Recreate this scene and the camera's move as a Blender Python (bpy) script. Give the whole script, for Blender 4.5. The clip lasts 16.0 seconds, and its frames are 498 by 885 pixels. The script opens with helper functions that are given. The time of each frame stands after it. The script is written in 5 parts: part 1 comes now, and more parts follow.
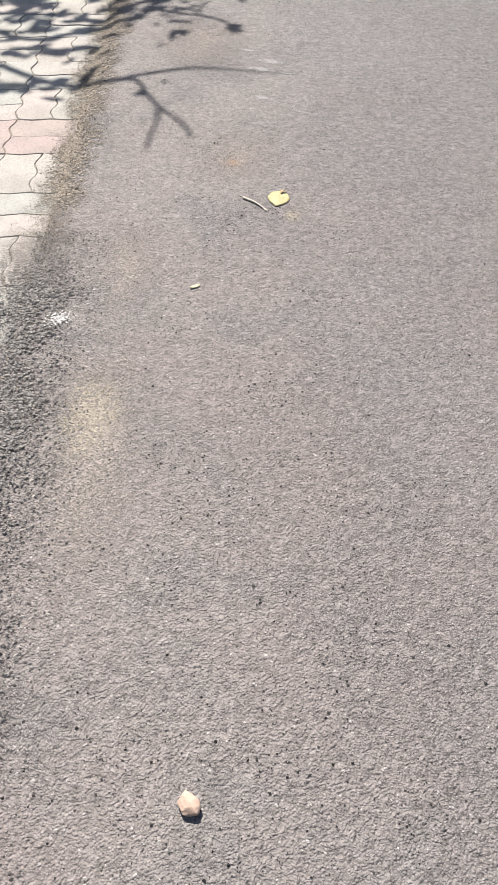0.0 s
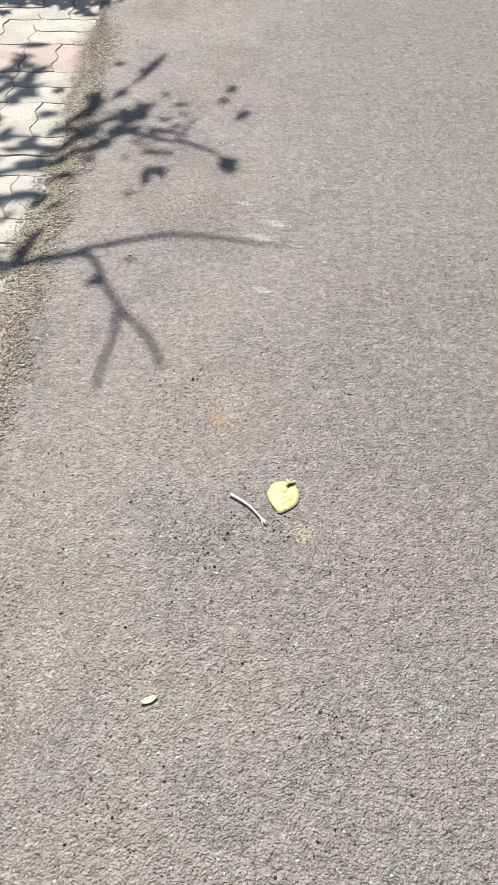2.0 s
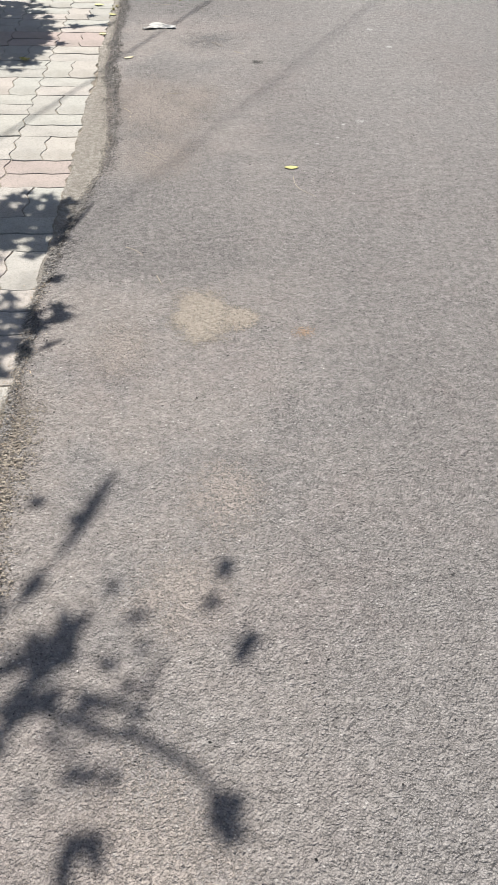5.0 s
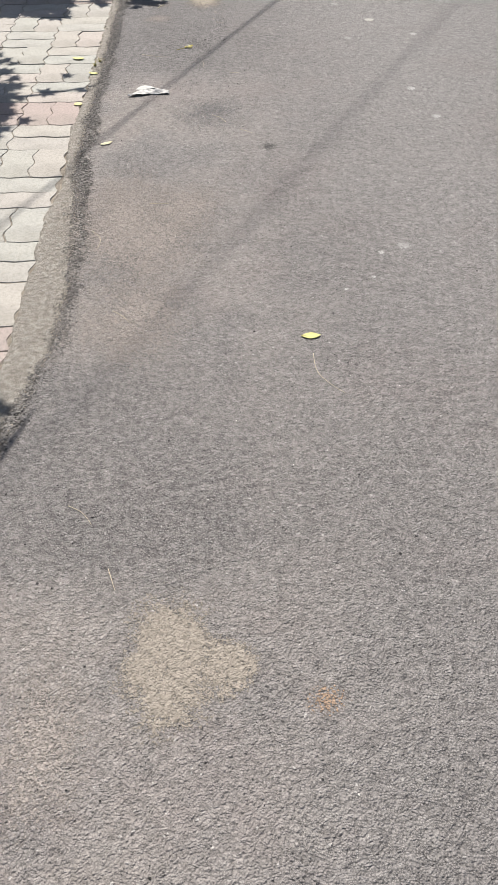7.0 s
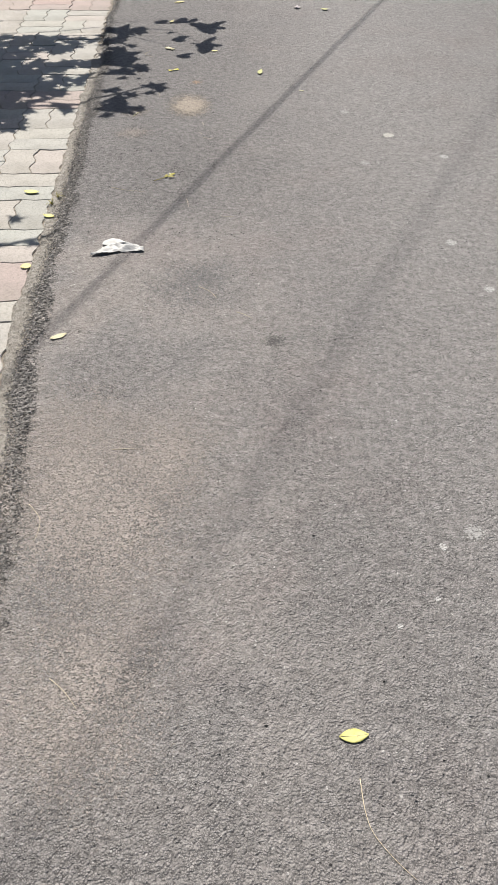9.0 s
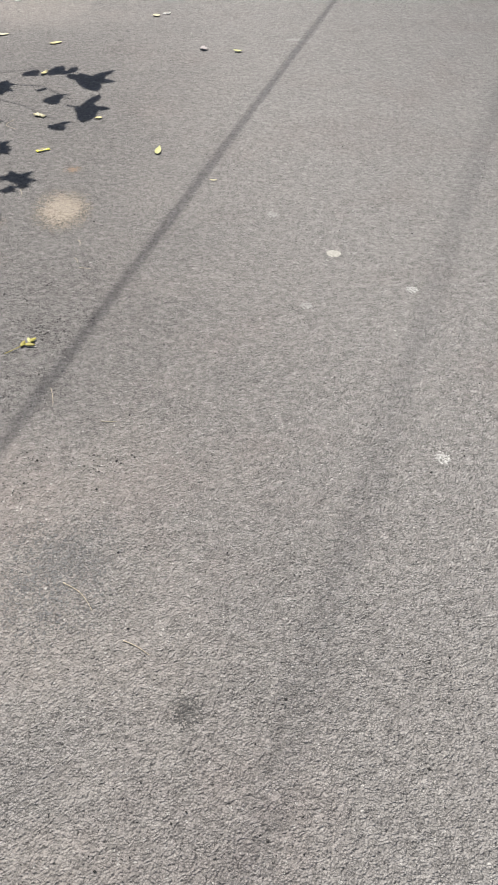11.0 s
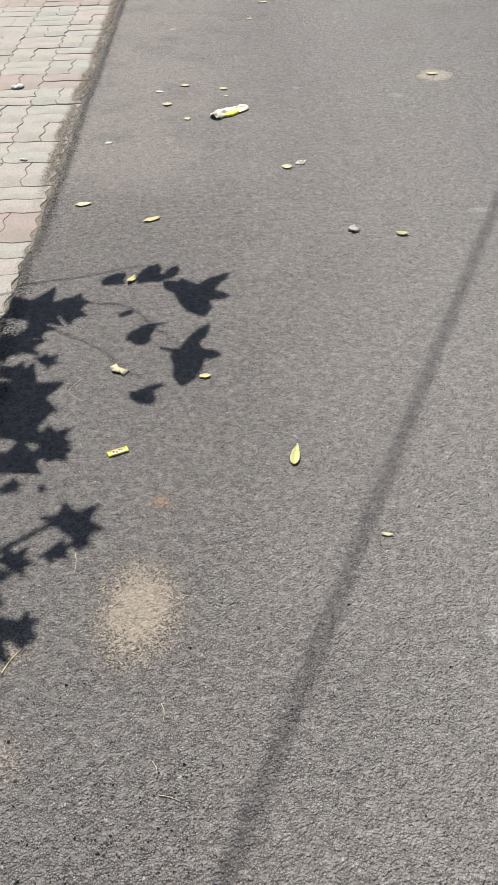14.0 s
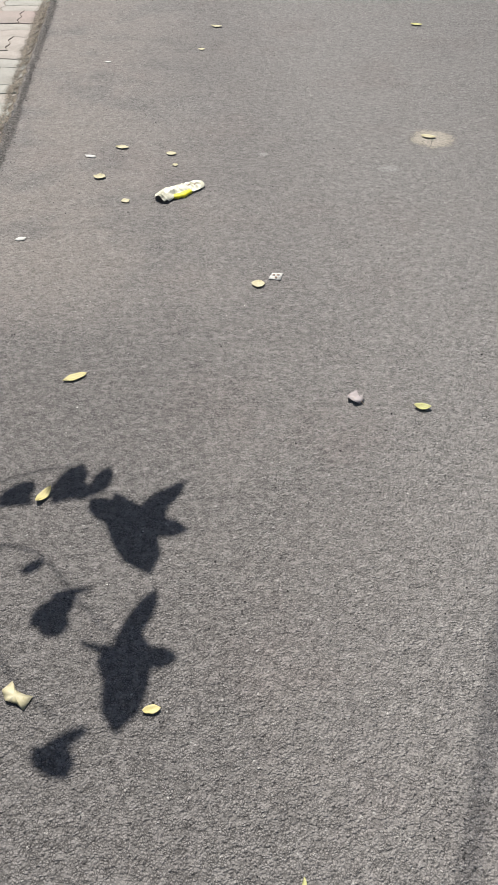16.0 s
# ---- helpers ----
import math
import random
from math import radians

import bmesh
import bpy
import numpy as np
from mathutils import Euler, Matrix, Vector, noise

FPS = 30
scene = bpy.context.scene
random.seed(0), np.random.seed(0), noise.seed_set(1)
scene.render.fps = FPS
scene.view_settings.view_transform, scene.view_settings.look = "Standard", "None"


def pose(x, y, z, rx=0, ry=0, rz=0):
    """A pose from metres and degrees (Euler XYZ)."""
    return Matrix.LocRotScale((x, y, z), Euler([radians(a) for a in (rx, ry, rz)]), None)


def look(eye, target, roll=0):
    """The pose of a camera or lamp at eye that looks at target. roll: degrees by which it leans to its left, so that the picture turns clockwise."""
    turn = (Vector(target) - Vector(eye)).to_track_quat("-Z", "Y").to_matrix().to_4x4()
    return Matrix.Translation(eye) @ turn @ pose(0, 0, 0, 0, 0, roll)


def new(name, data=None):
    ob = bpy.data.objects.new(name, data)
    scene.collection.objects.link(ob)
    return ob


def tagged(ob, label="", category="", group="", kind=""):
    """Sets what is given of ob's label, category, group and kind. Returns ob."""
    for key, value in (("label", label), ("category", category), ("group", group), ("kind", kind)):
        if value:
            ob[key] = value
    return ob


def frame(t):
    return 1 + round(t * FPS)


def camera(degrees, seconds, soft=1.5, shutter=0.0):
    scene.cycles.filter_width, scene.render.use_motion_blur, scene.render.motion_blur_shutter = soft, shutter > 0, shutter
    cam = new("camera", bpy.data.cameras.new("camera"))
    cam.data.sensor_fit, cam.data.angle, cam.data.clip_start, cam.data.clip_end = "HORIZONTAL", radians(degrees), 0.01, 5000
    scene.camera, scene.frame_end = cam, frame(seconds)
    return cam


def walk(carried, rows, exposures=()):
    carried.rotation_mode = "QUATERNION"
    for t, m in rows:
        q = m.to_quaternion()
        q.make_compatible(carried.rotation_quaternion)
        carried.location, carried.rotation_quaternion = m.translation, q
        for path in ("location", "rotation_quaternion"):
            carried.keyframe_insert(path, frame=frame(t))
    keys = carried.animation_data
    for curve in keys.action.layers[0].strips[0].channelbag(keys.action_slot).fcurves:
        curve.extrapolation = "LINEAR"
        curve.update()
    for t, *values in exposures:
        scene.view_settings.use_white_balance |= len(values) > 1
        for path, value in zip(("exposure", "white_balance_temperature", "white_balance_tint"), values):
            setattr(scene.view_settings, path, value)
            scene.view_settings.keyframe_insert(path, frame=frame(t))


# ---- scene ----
cam = camera(32.0, 16.0, 1.2)
PATH = [
    (0, (-0.05, -0.154, 1.415), (-0.011, 1.237, -0.021), 0.4),
    (0.5, (-0.029, 0.137, 1.414), (-0.061, 1.528, -0.022), -0.9),
    (1, (-0.075, 0.422, 1.386), (-0.005, 1.767, -0.092), 2.7),
    (1.5, (-0.082, 0.714, 1.375), (0.025, 2.05, -0.109), 4.0),
    (2, (0.0, 1.099, 1.403), (0.036, 2.475, -0.048), 1.1),
    (2.5, (-0.005, 1.396, 1.37), (0.118, 2.759, -0.088), 2.5),
    (3, (-0.051, 1.716, 1.396), (0.138, 3.097, -0.038), 3.8),
    (3.5, (-0.013, 2.098, 1.424), (0.091, 3.614, 0.124), 2.2),
    (4, (-0.023, 2.389, 1.435), (0.061, 3.931, 0.164), 2.2),
    (4.5, (-0.082, 2.681, 1.428), (0.031, 4.211, 0.144), 2.6),
    (5, (-0.052, 2.96, 1.405), (0.057, 4.479, 0.108), 2.1),
    (5.2, (0.0, 3.118, 1.394), (0.098, 4.633, 0.093), 1.5),
    (7.3, (0.087, 4.355, 1.456), (0.127, 5.824, 0.099), 0.1),
    (7.5, (0.092, 4.449, 1.439), (0.187, 5.902, 0.068), 1.0),
    (8, (0.042, 4.738, 1.468), (0.227, 6.186, 0.101), 3.6),
    (8.5, (0.03, 5.034, 1.438), (0.187, 6.502, 0.089), 3.6),
    (9, (0.065, 5.411, 1.472), (0.143, 6.933, 0.177), 0.9),
    (9.5, (0.036, 5.721, 1.439), (0.217, 7.227, 0.135), 2.1),
    (10, (0.041, 6.028, 1.433), (0.298, 7.53, 0.138), 3.0),
    (10.2, (0.087, 6.175, 1.415), (0.346, 7.677, 0.121), 2.6),
    (12.3, (0.252, 7.467, 1.427), (0.458, 8.891, 0.037), 2.3),
    (12.5, (0.253, 7.561, 1.42), (0.464, 8.977, 0.023), 2.6),
    (13, (0.19, 7.843, 1.443), (0.481, 9.279, 0.081), 5.0),
    (13.5, (0.166, 8.105, 1.438), (0.359, 9.596, 0.119), 3.3),
    (14, (0.197, 8.454, 1.441), (0.216, 9.996, 0.166), -1.3),
    (14.5, (0.2, 8.711, 1.42), (0.342, 10.242, 0.142), 0.8),
    (15, (0.148, 8.999, 1.433), (0.367, 10.521, 0.155), 2.9),
    (15.5, (0.162, 9.318, 1.397), (0.311, 10.834, 0.101), 1.4),
    (16, (0.178, 9.6, 1.422), (0.325, 11.108, 0.117), 1.7),
]
walk(cam, [(t, look(e, g, r)) for t, e, g, r in PATH],
     [(0, 1.23, 6480, 12), (0.5, 1.09, 6480, 12), (1, 1.15, 6480, 11), (1.5, 1.23, 6480, 10), (2, 1.27, 6480, 9), (2.5, 1.17, 6480, 9), (3.5, 1.25, 6480, 8),
      (4, 1.07, 6480, 9), (4.5, 1.07, 6480, 10), (5, 1.07, 6480, 10), (7.5, 0.95, 6480, 11), (8.5, 1.12, 6480, 10), (9, 0.92, 6480, 10), (10, 1.01, 6480, 9),
      (12.5, 0.97, 6480, 9), (13, 1.27, 6480, 9), (13.5, 1.25, 6480, 9), (14, 0.79, 6480, 9), (14.5, 0.75, 6480, 9), (15, 0.99, 6480, 9), (16, 0.74, 6480, 9)])

# ---- light ----
SUN_X, SUN_Y = -0.20, 0.60          # horizontal way to the sun per metre of height
sun_way = Vector((SUN_X, SUN_Y, 1.0)).normalized()
sun_data = bpy.data.lights.new("sun", "SUN")
sun_data.energy, sun_data.angle, sun_data.color = 4.4, radians(0.53), (1.0, 0.955, 0.89)
sun = new("sun", sun_data)
sun.matrix_world = look(sun_way * 30, (0, 0, 0))
world = bpy.data.worlds.new("sky")
scene.world = world
world.use_nodes = True
wn = world.node_tree
sky = wn.nodes.new("ShaderNodeTexSky")
sky.sky_type, sky.sun_disc = "NISHITA", False
sky.sun_elevation = math.asin(sun_way.z)
sky.sun_rotation = math.atan2(SUN_X, SUN_Y)
sky.dust_density, sky.air_density = 1.6, 1.0
wn.links.new(sky.outputs[0], wn.nodes["Background"].inputs[0])
wn.nodes["Background"].inputs[1].default_value = 0.047


# ---- materials ----
class Mat:
    """A node material with short helpers."""

    def __init__(self, name, rough=0.85, spec=0.3):
        self.m = bpy.data.materials.new(name)
        self.m.use_nodes = True
        self.t = self.m.node_tree
        self.b = self.t.nodes["Principled BSDF"]
        self.b.inputs["Roughness"].default_value = rough
        self.b.inputs["Specular IOR Level"].default_value = spec
        self.co = self.t.nodes.new("ShaderNodeTexCoord").outputs["Object"]

    def put(self, node, key, value):
        if isinstance(value, bpy.types.NodeSocket):
            self.t.links.new(value, node.inputs[key])
        else:
            node.inputs[key].default_value = value

    def noise(self, scale, detail=4, rough=0.55, co=None, out=0):
        n = self.t.nodes.new("ShaderNodeTexNoise")
        self.put(n, "Vector", co or self.co)
        n.inputs["Scale"].default_value = scale
        n.inputs["Detail"].default_value = detail
        n.inputs["Roughness"].default_value = rough
        return n.outputs[out]

    def warped(self, scale, far):
        """Coordinates shaken by noise, for lines that wander."""
        n = self.t.nodes.new("ShaderNodeVectorMath")
        n.operation = "MULTIPLY_ADD"
        self.put(n, 0, self.noise(scale, 2, 0.5, None, 1))
        n.inputs[1].default_value = (far, far, far)
        self.put(n, 2, self.co)
        return n.outputs[0]

    def cells(self, scale, out="Distance", feature="F1", co=None):
        n = self.t.nodes.new("ShaderNodeTexVoronoi")
        n.feature = feature
        self.put(n, "Vector", co or self.co)
        n.inputs["Scale"].default_value = scale
        return n.outputs[out]

    def math(self, op, a, b=0.0, clamp=False):
        n = self.t.nodes.new("ShaderNodeMath")
        n.operation, n.use_clamp = op, clamp
        self.put(n, 0, a)
        self.put(n, 1, b)
        return n.outputs[0]

    def ramp(self, x, lo, hi, a=0.0, b=1.0):
        n = self.t.nodes.new("ShaderNodeMapRange")
        n.interpolation_type = "SMOOTHSTEP"
        self.put(n, 0, x)
        for i, v in enumerate((lo, hi, a, b)):
            n.inputs[i + 1].default_value = v
        return n.outputs[0]

    def mix(self, f, a, b, how="MIX"):
        n = self.t.nodes.new("ShaderNodeMix")
        n.data_type, n.blend_type = "RGBA", how
        self.put(n, 0, f)
        self.put(n, 6, (*a, 1) if isinstance(a, tuple) else a)
        self.put(n, 7, (*b, 1) if isinstance(b, tuple) else b)
        return n.outputs[2]

    def grey(self, x):
        n = self.t.nodes.new("ShaderNodeCombineColor")
        for i in range(3):
            self.t.links.new(x, n.inputs[i])
        return n.outputs[0]

    def xyz(self, co=None):
        n = self.t.nodes.new("ShaderNodeSeparateXYZ")
        self.put(n, 0, co or self.co)
        return n.outputs

    def color(self, c):
        self.put(self.b, "Base Color", (*c, 1) if isinstance(c, tuple) else c)
        return self

    def bump(self, h, distance, strength=1.0):
        n = self.t.nodes.new("ShaderNodeBump")
        n.inputs["Strength"].default_value = strength
        n.inputs["Distance"].default_value = distance
        self.put(n, "Height", h)
        self.t.links.new(n.outputs[0], self.b.inputs["Normal"])
        return self

    def alpha(self, a):
        self.put(self.b, "Alpha", a)
        return self

    def random(self):
        return self.t.nodes.new("ShaderNodeObjectInfo").outputs["Random"]

    def island(self):
        return self.t.nodes.new("ShaderNodeNewGeometry").outputs["Random Per Island"]


def asphalt_relief(k):
    """Relief of stone chips worn flat in bitumen, with deeper hollows between clumps of them."""
    co = k.warped(75, 0.009)
    fine = k.noise(330, 3, 0.6)
    mid = k.noise(160, 3, 0.6)
    lump = k.noise(60, 3, 0.55)
    chip = k.cells(205, co=co)
    h = k.math("ADD", k.math("MULTIPLY", fine, 0.22), k.math("MULTIPLY", mid, 0.75))
    h = k.math("ADD", h, k.math("MULTIPLY", lump, 1.15))
    h = k.math("ADD", h, k.math("MULTIPLY", chip, -0.55))
    return co, mid, lump, h


def make_asphalt():
    k = Mat("asphalt", 0.82, 0.34)
    co, mid, lump, h = asphalt_relief(k)
    x, y = k.xyz()[0], k.xyz()[1]
    broad, patch, tiny = k.noise(0.8, 3), k.noise(2.6, 5, 0.6), k.noise(16, 4, 0.6)
    # stretches where the surface has lost its dust and fines and lies open
    open_a = k.math("MULTIPLY", k.ramp(y, 8.15, 8.75), k.ramp(y, 12.3, 11.2))
    open_b = k.math("MULTIPLY", k.ramp(y, 5.25, 5.55), k.ramp(y, 6.35, 6.05))
    coarse = k.math("MULTIPLY", k.math("MAXIMUM", open_a, k.math("MULTIPLY", open_b, 0.6)), k.ramp(k.math("ADD", x, k.math("MULTIPLY", patch, 0.5)), 0.85, 0.05))
    base = k.mix(k.ramp(broad, 0.35, 0.65), (0.198, 0.184, 0.176), (0.221, 0.207, 0.198))
    polished = k.math("MULTIPLY", k.ramp(x, 0.35, 1.0), k.ramp(y, 5.0, 9.0))
    base = k.mix(polished, base, (0.252, 0.238, 0.227))
    # brownish dust, thicker towards the pavement
    near = k.ramp(x, 0.60, -0.40, 0.10, 1.0)
    dust = k.math("MULTIPLY", near, k.ramp(k.math("ADD", patch, k.math("MULTIPLY", near, 0.10)), 0.42, 0.64), True)
    dust = k.math("MULTIPLY", dust, k.ramp(coarse, 0.0, 0.9, 1.0, 0.1))
    base = k.mix(k.math("MULTIPLY", dust, 0.85), base, (0.240, 0.215, 0.196))
    base = k.mix(k.math("MULTIPLY", k.ramp(k.noise(1.9, 4, 0.6), 0.50, 0.68), 0.35), base, (0.215, 0.183, 0.172))
    base = k.mix(k.math("MULTIPLY", k.ramp(tiny, 0.40, 0.62), 0.20), base, (0.285, 0.273, 0.256))
    base = k.mix(k.math("MULTIPLY", coarse, 0.75), base, (0.190, 0.178, 0.172))
    reddish = k.math("MULTIPLY", k.ramp(y, 3.4, 1.4), k.ramp(k.noise(1.3, 4, 0.6), 0.36, 0.60, 0.2, 1.0))
    base = k.mix(k.math("MULTIPLY", reddish, 0.6), base, (0.208, 0.178, 0.167))
    # each chip a little lighter or darker, pits between them
    hue = k.xyz(k.cells(205, "Color", co=co))[0]
    base = k.mix(1.0, base, k.grey(k.ramp(hue, 0.0, 1.0, 0.91, 1.09)), "MULTIPLY")
    # low relief is coloured darker, putting shade into the pits
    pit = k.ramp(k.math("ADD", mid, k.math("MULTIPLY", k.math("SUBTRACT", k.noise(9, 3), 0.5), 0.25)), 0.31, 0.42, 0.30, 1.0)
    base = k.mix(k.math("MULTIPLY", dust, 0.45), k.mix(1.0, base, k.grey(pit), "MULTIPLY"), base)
    worn = k.ramp(k.noise(78, 4, 0.7), 0.33, 0.56, 0.72, 1.06)
    base = k.mix(1.0, base, k.grey(worn), "MULTIPLY")
    clump = k.ramp(k.noise(30, 5, 0.75), 0.36, 0.62, 0.84, 1.08)
    base = k.mix(1.0, base, k.grey(clump), "MULTIPLY")
    speck = k.ramp(k.noise(80, 3, 0.6), 0.315, 0.285)
    base = k.mix(k.math("MULTIPLY", speck, 0.85), base, (0.030, 0.028, 0.027))
    fleck = k.ramp(k.xyz(k.cells(230, "Color"))[1], 0.990, 0.994)
    base = k.mix(k.math("MULTIPLY", fleck, 0.4), base, (0.55, 0.53, 0.50))
    # dark crevices between the chips, their shade painted in, filled where dust lies
    seam = k.cells(205, feature="DISTANCE_TO_EDGE", co=co)
    seam = k.math("MULTIPLY", k.ramp(seam, 0.19, 0.04), k.ramp(k.noise(48, 4, 0.75), 0.36, 0.58, 0.10, 1.0))
    seam = k.math("MULTIPLY", seam, k.ramp(k.math("SUBTRACT", dust, coarse), -0.6, 0.9, 0.80, 0.22), True)
    base = k.mix(seam, base, (0.040, 0.037, 0.035))
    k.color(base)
    k.bump(h, 0.0080, 1.0)
    return k.m


def make_patch(name, tone, tone2, soft, grain, strength=1.0, ragged=0.45):
    """Dust or dirt lying on the asphalt: thick in the middle, breaking up at its rim."""
    k = Mat(name, 0.95, 0.15)
    co, mid, lump, h = asphalt_relief(k)
    n = k.t.nodes.new("ShaderNodeUVMap")
    uv = k.xyz(n.outputs[0])
    du, dv = k.math("SUBTRACT", uv[0], 0.5), k.math("SUBTRACT", uv[1], 0.5)
    r = k.math("SQRT", k.math("ADD", k.math("MULTIPLY", du, du), k.math("MULTIPLY", dv, dv)))
    r = k.math("ADD", r, k.math("MULTIPLY", k.math("SUBTRACT", k.noise(11, 4, 0.6), 0.5), ragged))
    r = k.math("ADD", r, k.math("MULTIPLY", k.math("SUBTRACT", mid, 0.5), grain * 2))
    c = k.mix(k.ramp(k.noise(45, 4), 0.35, 0.65), tone, tone2)
    c = k.mix(1.0, c, k.grey(k.ramp(k.xyz(k.cells(205, "Color", co=co))[0], 0.0, 1.0, 0.90, 1.10)), "MULTIPLY")
    c = k.mix(1.0, c, k.grey(k.ramp(k.noise(72, 4, 0.7), 0.33, 0.56, 0.74, 1.06)), "MULTIPLY")
    k.color(c)
    cover = k.math("MULTIPLY", k.ramp(r, 0.40 - soft, 0.40, 1.0, 0.0), strength)
    cover = k.math("MULTIPLY", cover, k.ramp(lump, 0.30, 0.60, 0.70, 1.12))
    grains = k.xyz(k.cells(290, "Color"))[0]
    k.alpha(k.ramp(k.math("SUBTRACT", cover, k.math("ADD", k.math("MULTIPLY", grains, 0.9), 0.06)), -0.10, 0.10))
    k.bump(h, 0.0062, 1.0)
    return k.m


def make_paver(name, tone, tone2):
    k = Mat(name, 0.9, 0.25)
    rnd = k.random()
    big, mid, fine = k.noise(7, 4), k.noise(38, 5, 0.65), k.noise(300, 3, 0.7)
    c = k.mix(k.ramp(big, 0.35, 0.68), tone, tone2)
    # each block has its own cast: yellowish, greenish or pinkish
    own = k.t.nodes.new("ShaderNodeValToRGB")
    k.put(own, 0, rnd)
    for i, (p, q) in enumerate(((0.0, (1.06, 0.98, 0.96, 1)), (1.0, (0.90, 0.92, 0.90, 1)))):
        own.color_ramp.elements[i].position, own.color_ramp.elements[i].color = p, q
    for p, q in ((0.3, (1.0, 1.0, 0.96, 1)), (0.55, (0.97, 1.0, 0.98, 1)), (0.8, (1.03, 1.0, 0.98, 1))):
        own.color_ramp.elements.new(p).color = q
    c = k.mix(1.0, c, own.outputs[0], "MULTIPLY")
    c = k.mix(k.math("MULTIPLY", k.ramp(mid, 0.52, 0.70), 0.38), c, (0.19, 0.170, 0.138))
    c = k.mix(k.math("MULTIPLY", k.ramp(k.noise(2.2, 4), 0.48, 0.7), 0.38), c, (0.205, 0.19, 0.160))
    c = k.mix(1.0, c, k.grey(k.ramp(fine, 0.25, 0.7, 0.80, 1.10)), "MULTIPLY")
    c = k.mix(1.0, c, k.grey(k.ramp(k.noise(85, 4, 0.7), 0.30, 0.55, 0.82, 1.04)), "MULTIPLY")
    c = k.mix(k.ramp(k.noise(150, 2), 0.31, 0.26), c, (0.09, 0.08, 0.07))
    k.color(c)
    k.bump(k.math("ADD", k.math("MULTIPLY", mid, 1.0), k.math("MULTIPLY", fine, 0.5)), 0.0030, 0.8)
    return k.m


def make_earth(name, a, b, scale=30.0, dist=0.004):
    k = Mat(name, 0.95, 0.15)
    n, f = k.noise(scale, 6, 0.65), k.noise(scale * 9, 3, 0.6)
    c = k.mix(k.ramp(n, 0.35, 0.65), a, b)
    c = k.mix(1.0, c, k.grey(k.ramp(f, 0.3, 0.7, 0.7, 1.2)), "MULTIPLY")
    k.color(c)
    k.bump(k.math("ADD", n, k.math("MULTIPLY", f, 0.5)), dist, 0.9)
    return k.m


def make_grit(name, lo, hi):
    k = Mat(name, 0.85, 0.3)
    k.color(k.mix(k.island(), lo, hi))
    return k.m


def make_leaf(name, tone, tone2, sheen=0.4, spots=(0.28, 0.2, 0.08)):
    k = Mat(name, 0.55, sheen)
    n = k.noise(95, 4)
    c = k.mix(k.ramp(n, 0.35, 0.65), tone, tone2)
    c = k.mix(k.ramp(k.noise(210, 3), 0.66, 0.74), c, spots)
    k.color(c)
    k.bump(k.noise(260, 3), 0.0008, 0.5)
    return k.m


def make_plain(name, tone, tone2, scale=40.0, rough=0.7, spec=0.3, dist=0.001):
    k = Mat(name, rough, spec)
    n = k.noise(scale, 5, 0.6)
    k.color(k.mix(k.ramp(n, 0.3, 0.7), tone, tone2))
    k.bump(n, dist, 0.6)
    return k.m


ASPHALT = make_asphalt()
TAN = make_patch("tan_dust", (0.258, 0.228, 0.192), (0.235, 0.208, 0.175), 0.22, 0.12, 1.05, 0.45)
SAND = make_patch("sand", (0.295, 0.255, 0.212), (0.27, 0.235, 0.195), 0.42, 0.10, 1.35, 0.12)
FAINT = make_patch("dust_film", (0.268, 0.238, 0.215), (0.245, 0.219, 0.198), 0.42, 0.16, 0.74, 0.3)
THIN_SAND = make_patch("thin_sand", (0.295, 0.262, 0.212), (0.265, 0.236, 0.192), 0.42, 0.16, 0.85, 0.3)
DAMP = make_patch("dark_film", (0.15, 0.146, 0.146), (0.17, 0.165, 0.163), 0.42, 0.2, 0.42, 0.4)
MUD = make_patch("pale_mud", (0.35, 0.318, 0.272), (0.31, 0.282, 0.24), 0.16, 0.12, 1.1, 0.3)
PALE = make_patch("pale_spot", (0.41, 0.40, 0.38), (0.36, 0.35, 0.335), 0.24, 0.10, 0.75, 0.3)
GUM = make_patch("cream_spot", (0.40, 0.383, 0.345), (0.36, 0.345, 0.31), 0.10, 0.08, 1.3, 0.25)
GREY = make_patch("grey_spot", (0.30, 0.292, 0.278), (0.275, 0.268, 0.256), 0.26, 0.12, 0.85, 0.3)
SCUFF = make_patch("scuff", (0.31, 0.30, 0.285), (0.28, 0.27, 0.258), 0.36, 0.14, 1.0, 0.3)
OIL = make_patch("oil_spot", (0.08, 0.077, 0.075), (0.11, 0.105, 0.10), 0.34, 0.35, 0.62)
RUST = make_patch("rust_spot", (0.31, 0.22, 0.155), (0.26, 0.19, 0.14), 0.38, 0.25, 0.55)
LIME = make_patch("lime_dust", (0.50, 0.49, 0.47), (0.42, 0.41, 0.39), 0.38, 0.22, 0.62)
CREAM = make_paver("cream_concrete", (0.335, 0.322, 0.298), (0.298, 0.287, 0.267))
PINK = make_paver("pink_concrete", (0.318, 0.266, 0.247), (0.288, 0.243, 0.226))
BED = make_earth("joint_sand", (0.16, 0.14, 0.114), (0.24, 0.212, 0.175), 40)
EDGE = make_earth("rough_concrete", (0.29, 0.262, 0.225), (0.42, 0.39, 0.345), 60, 0.022)
SOIL = make_earth("dry_soil", (0.20, 0.155, 0.11), (0.29, 0.24, 0.18), 1.2, 0.03)
DARK_GRIT = make_grit("dark_chips", (0.035, 0.033, 0.032), (0.33, 0.31, 0.285))
BLACK_GRIT = make_grit("black_chips", (0.008, 0.008, 0.008), (0.05, 0.047, 0.044))
SAND_GRIT = make_grit("sandy_chips", (0.26, 0.20, 0.14), (0.50, 0.42, 0.32))
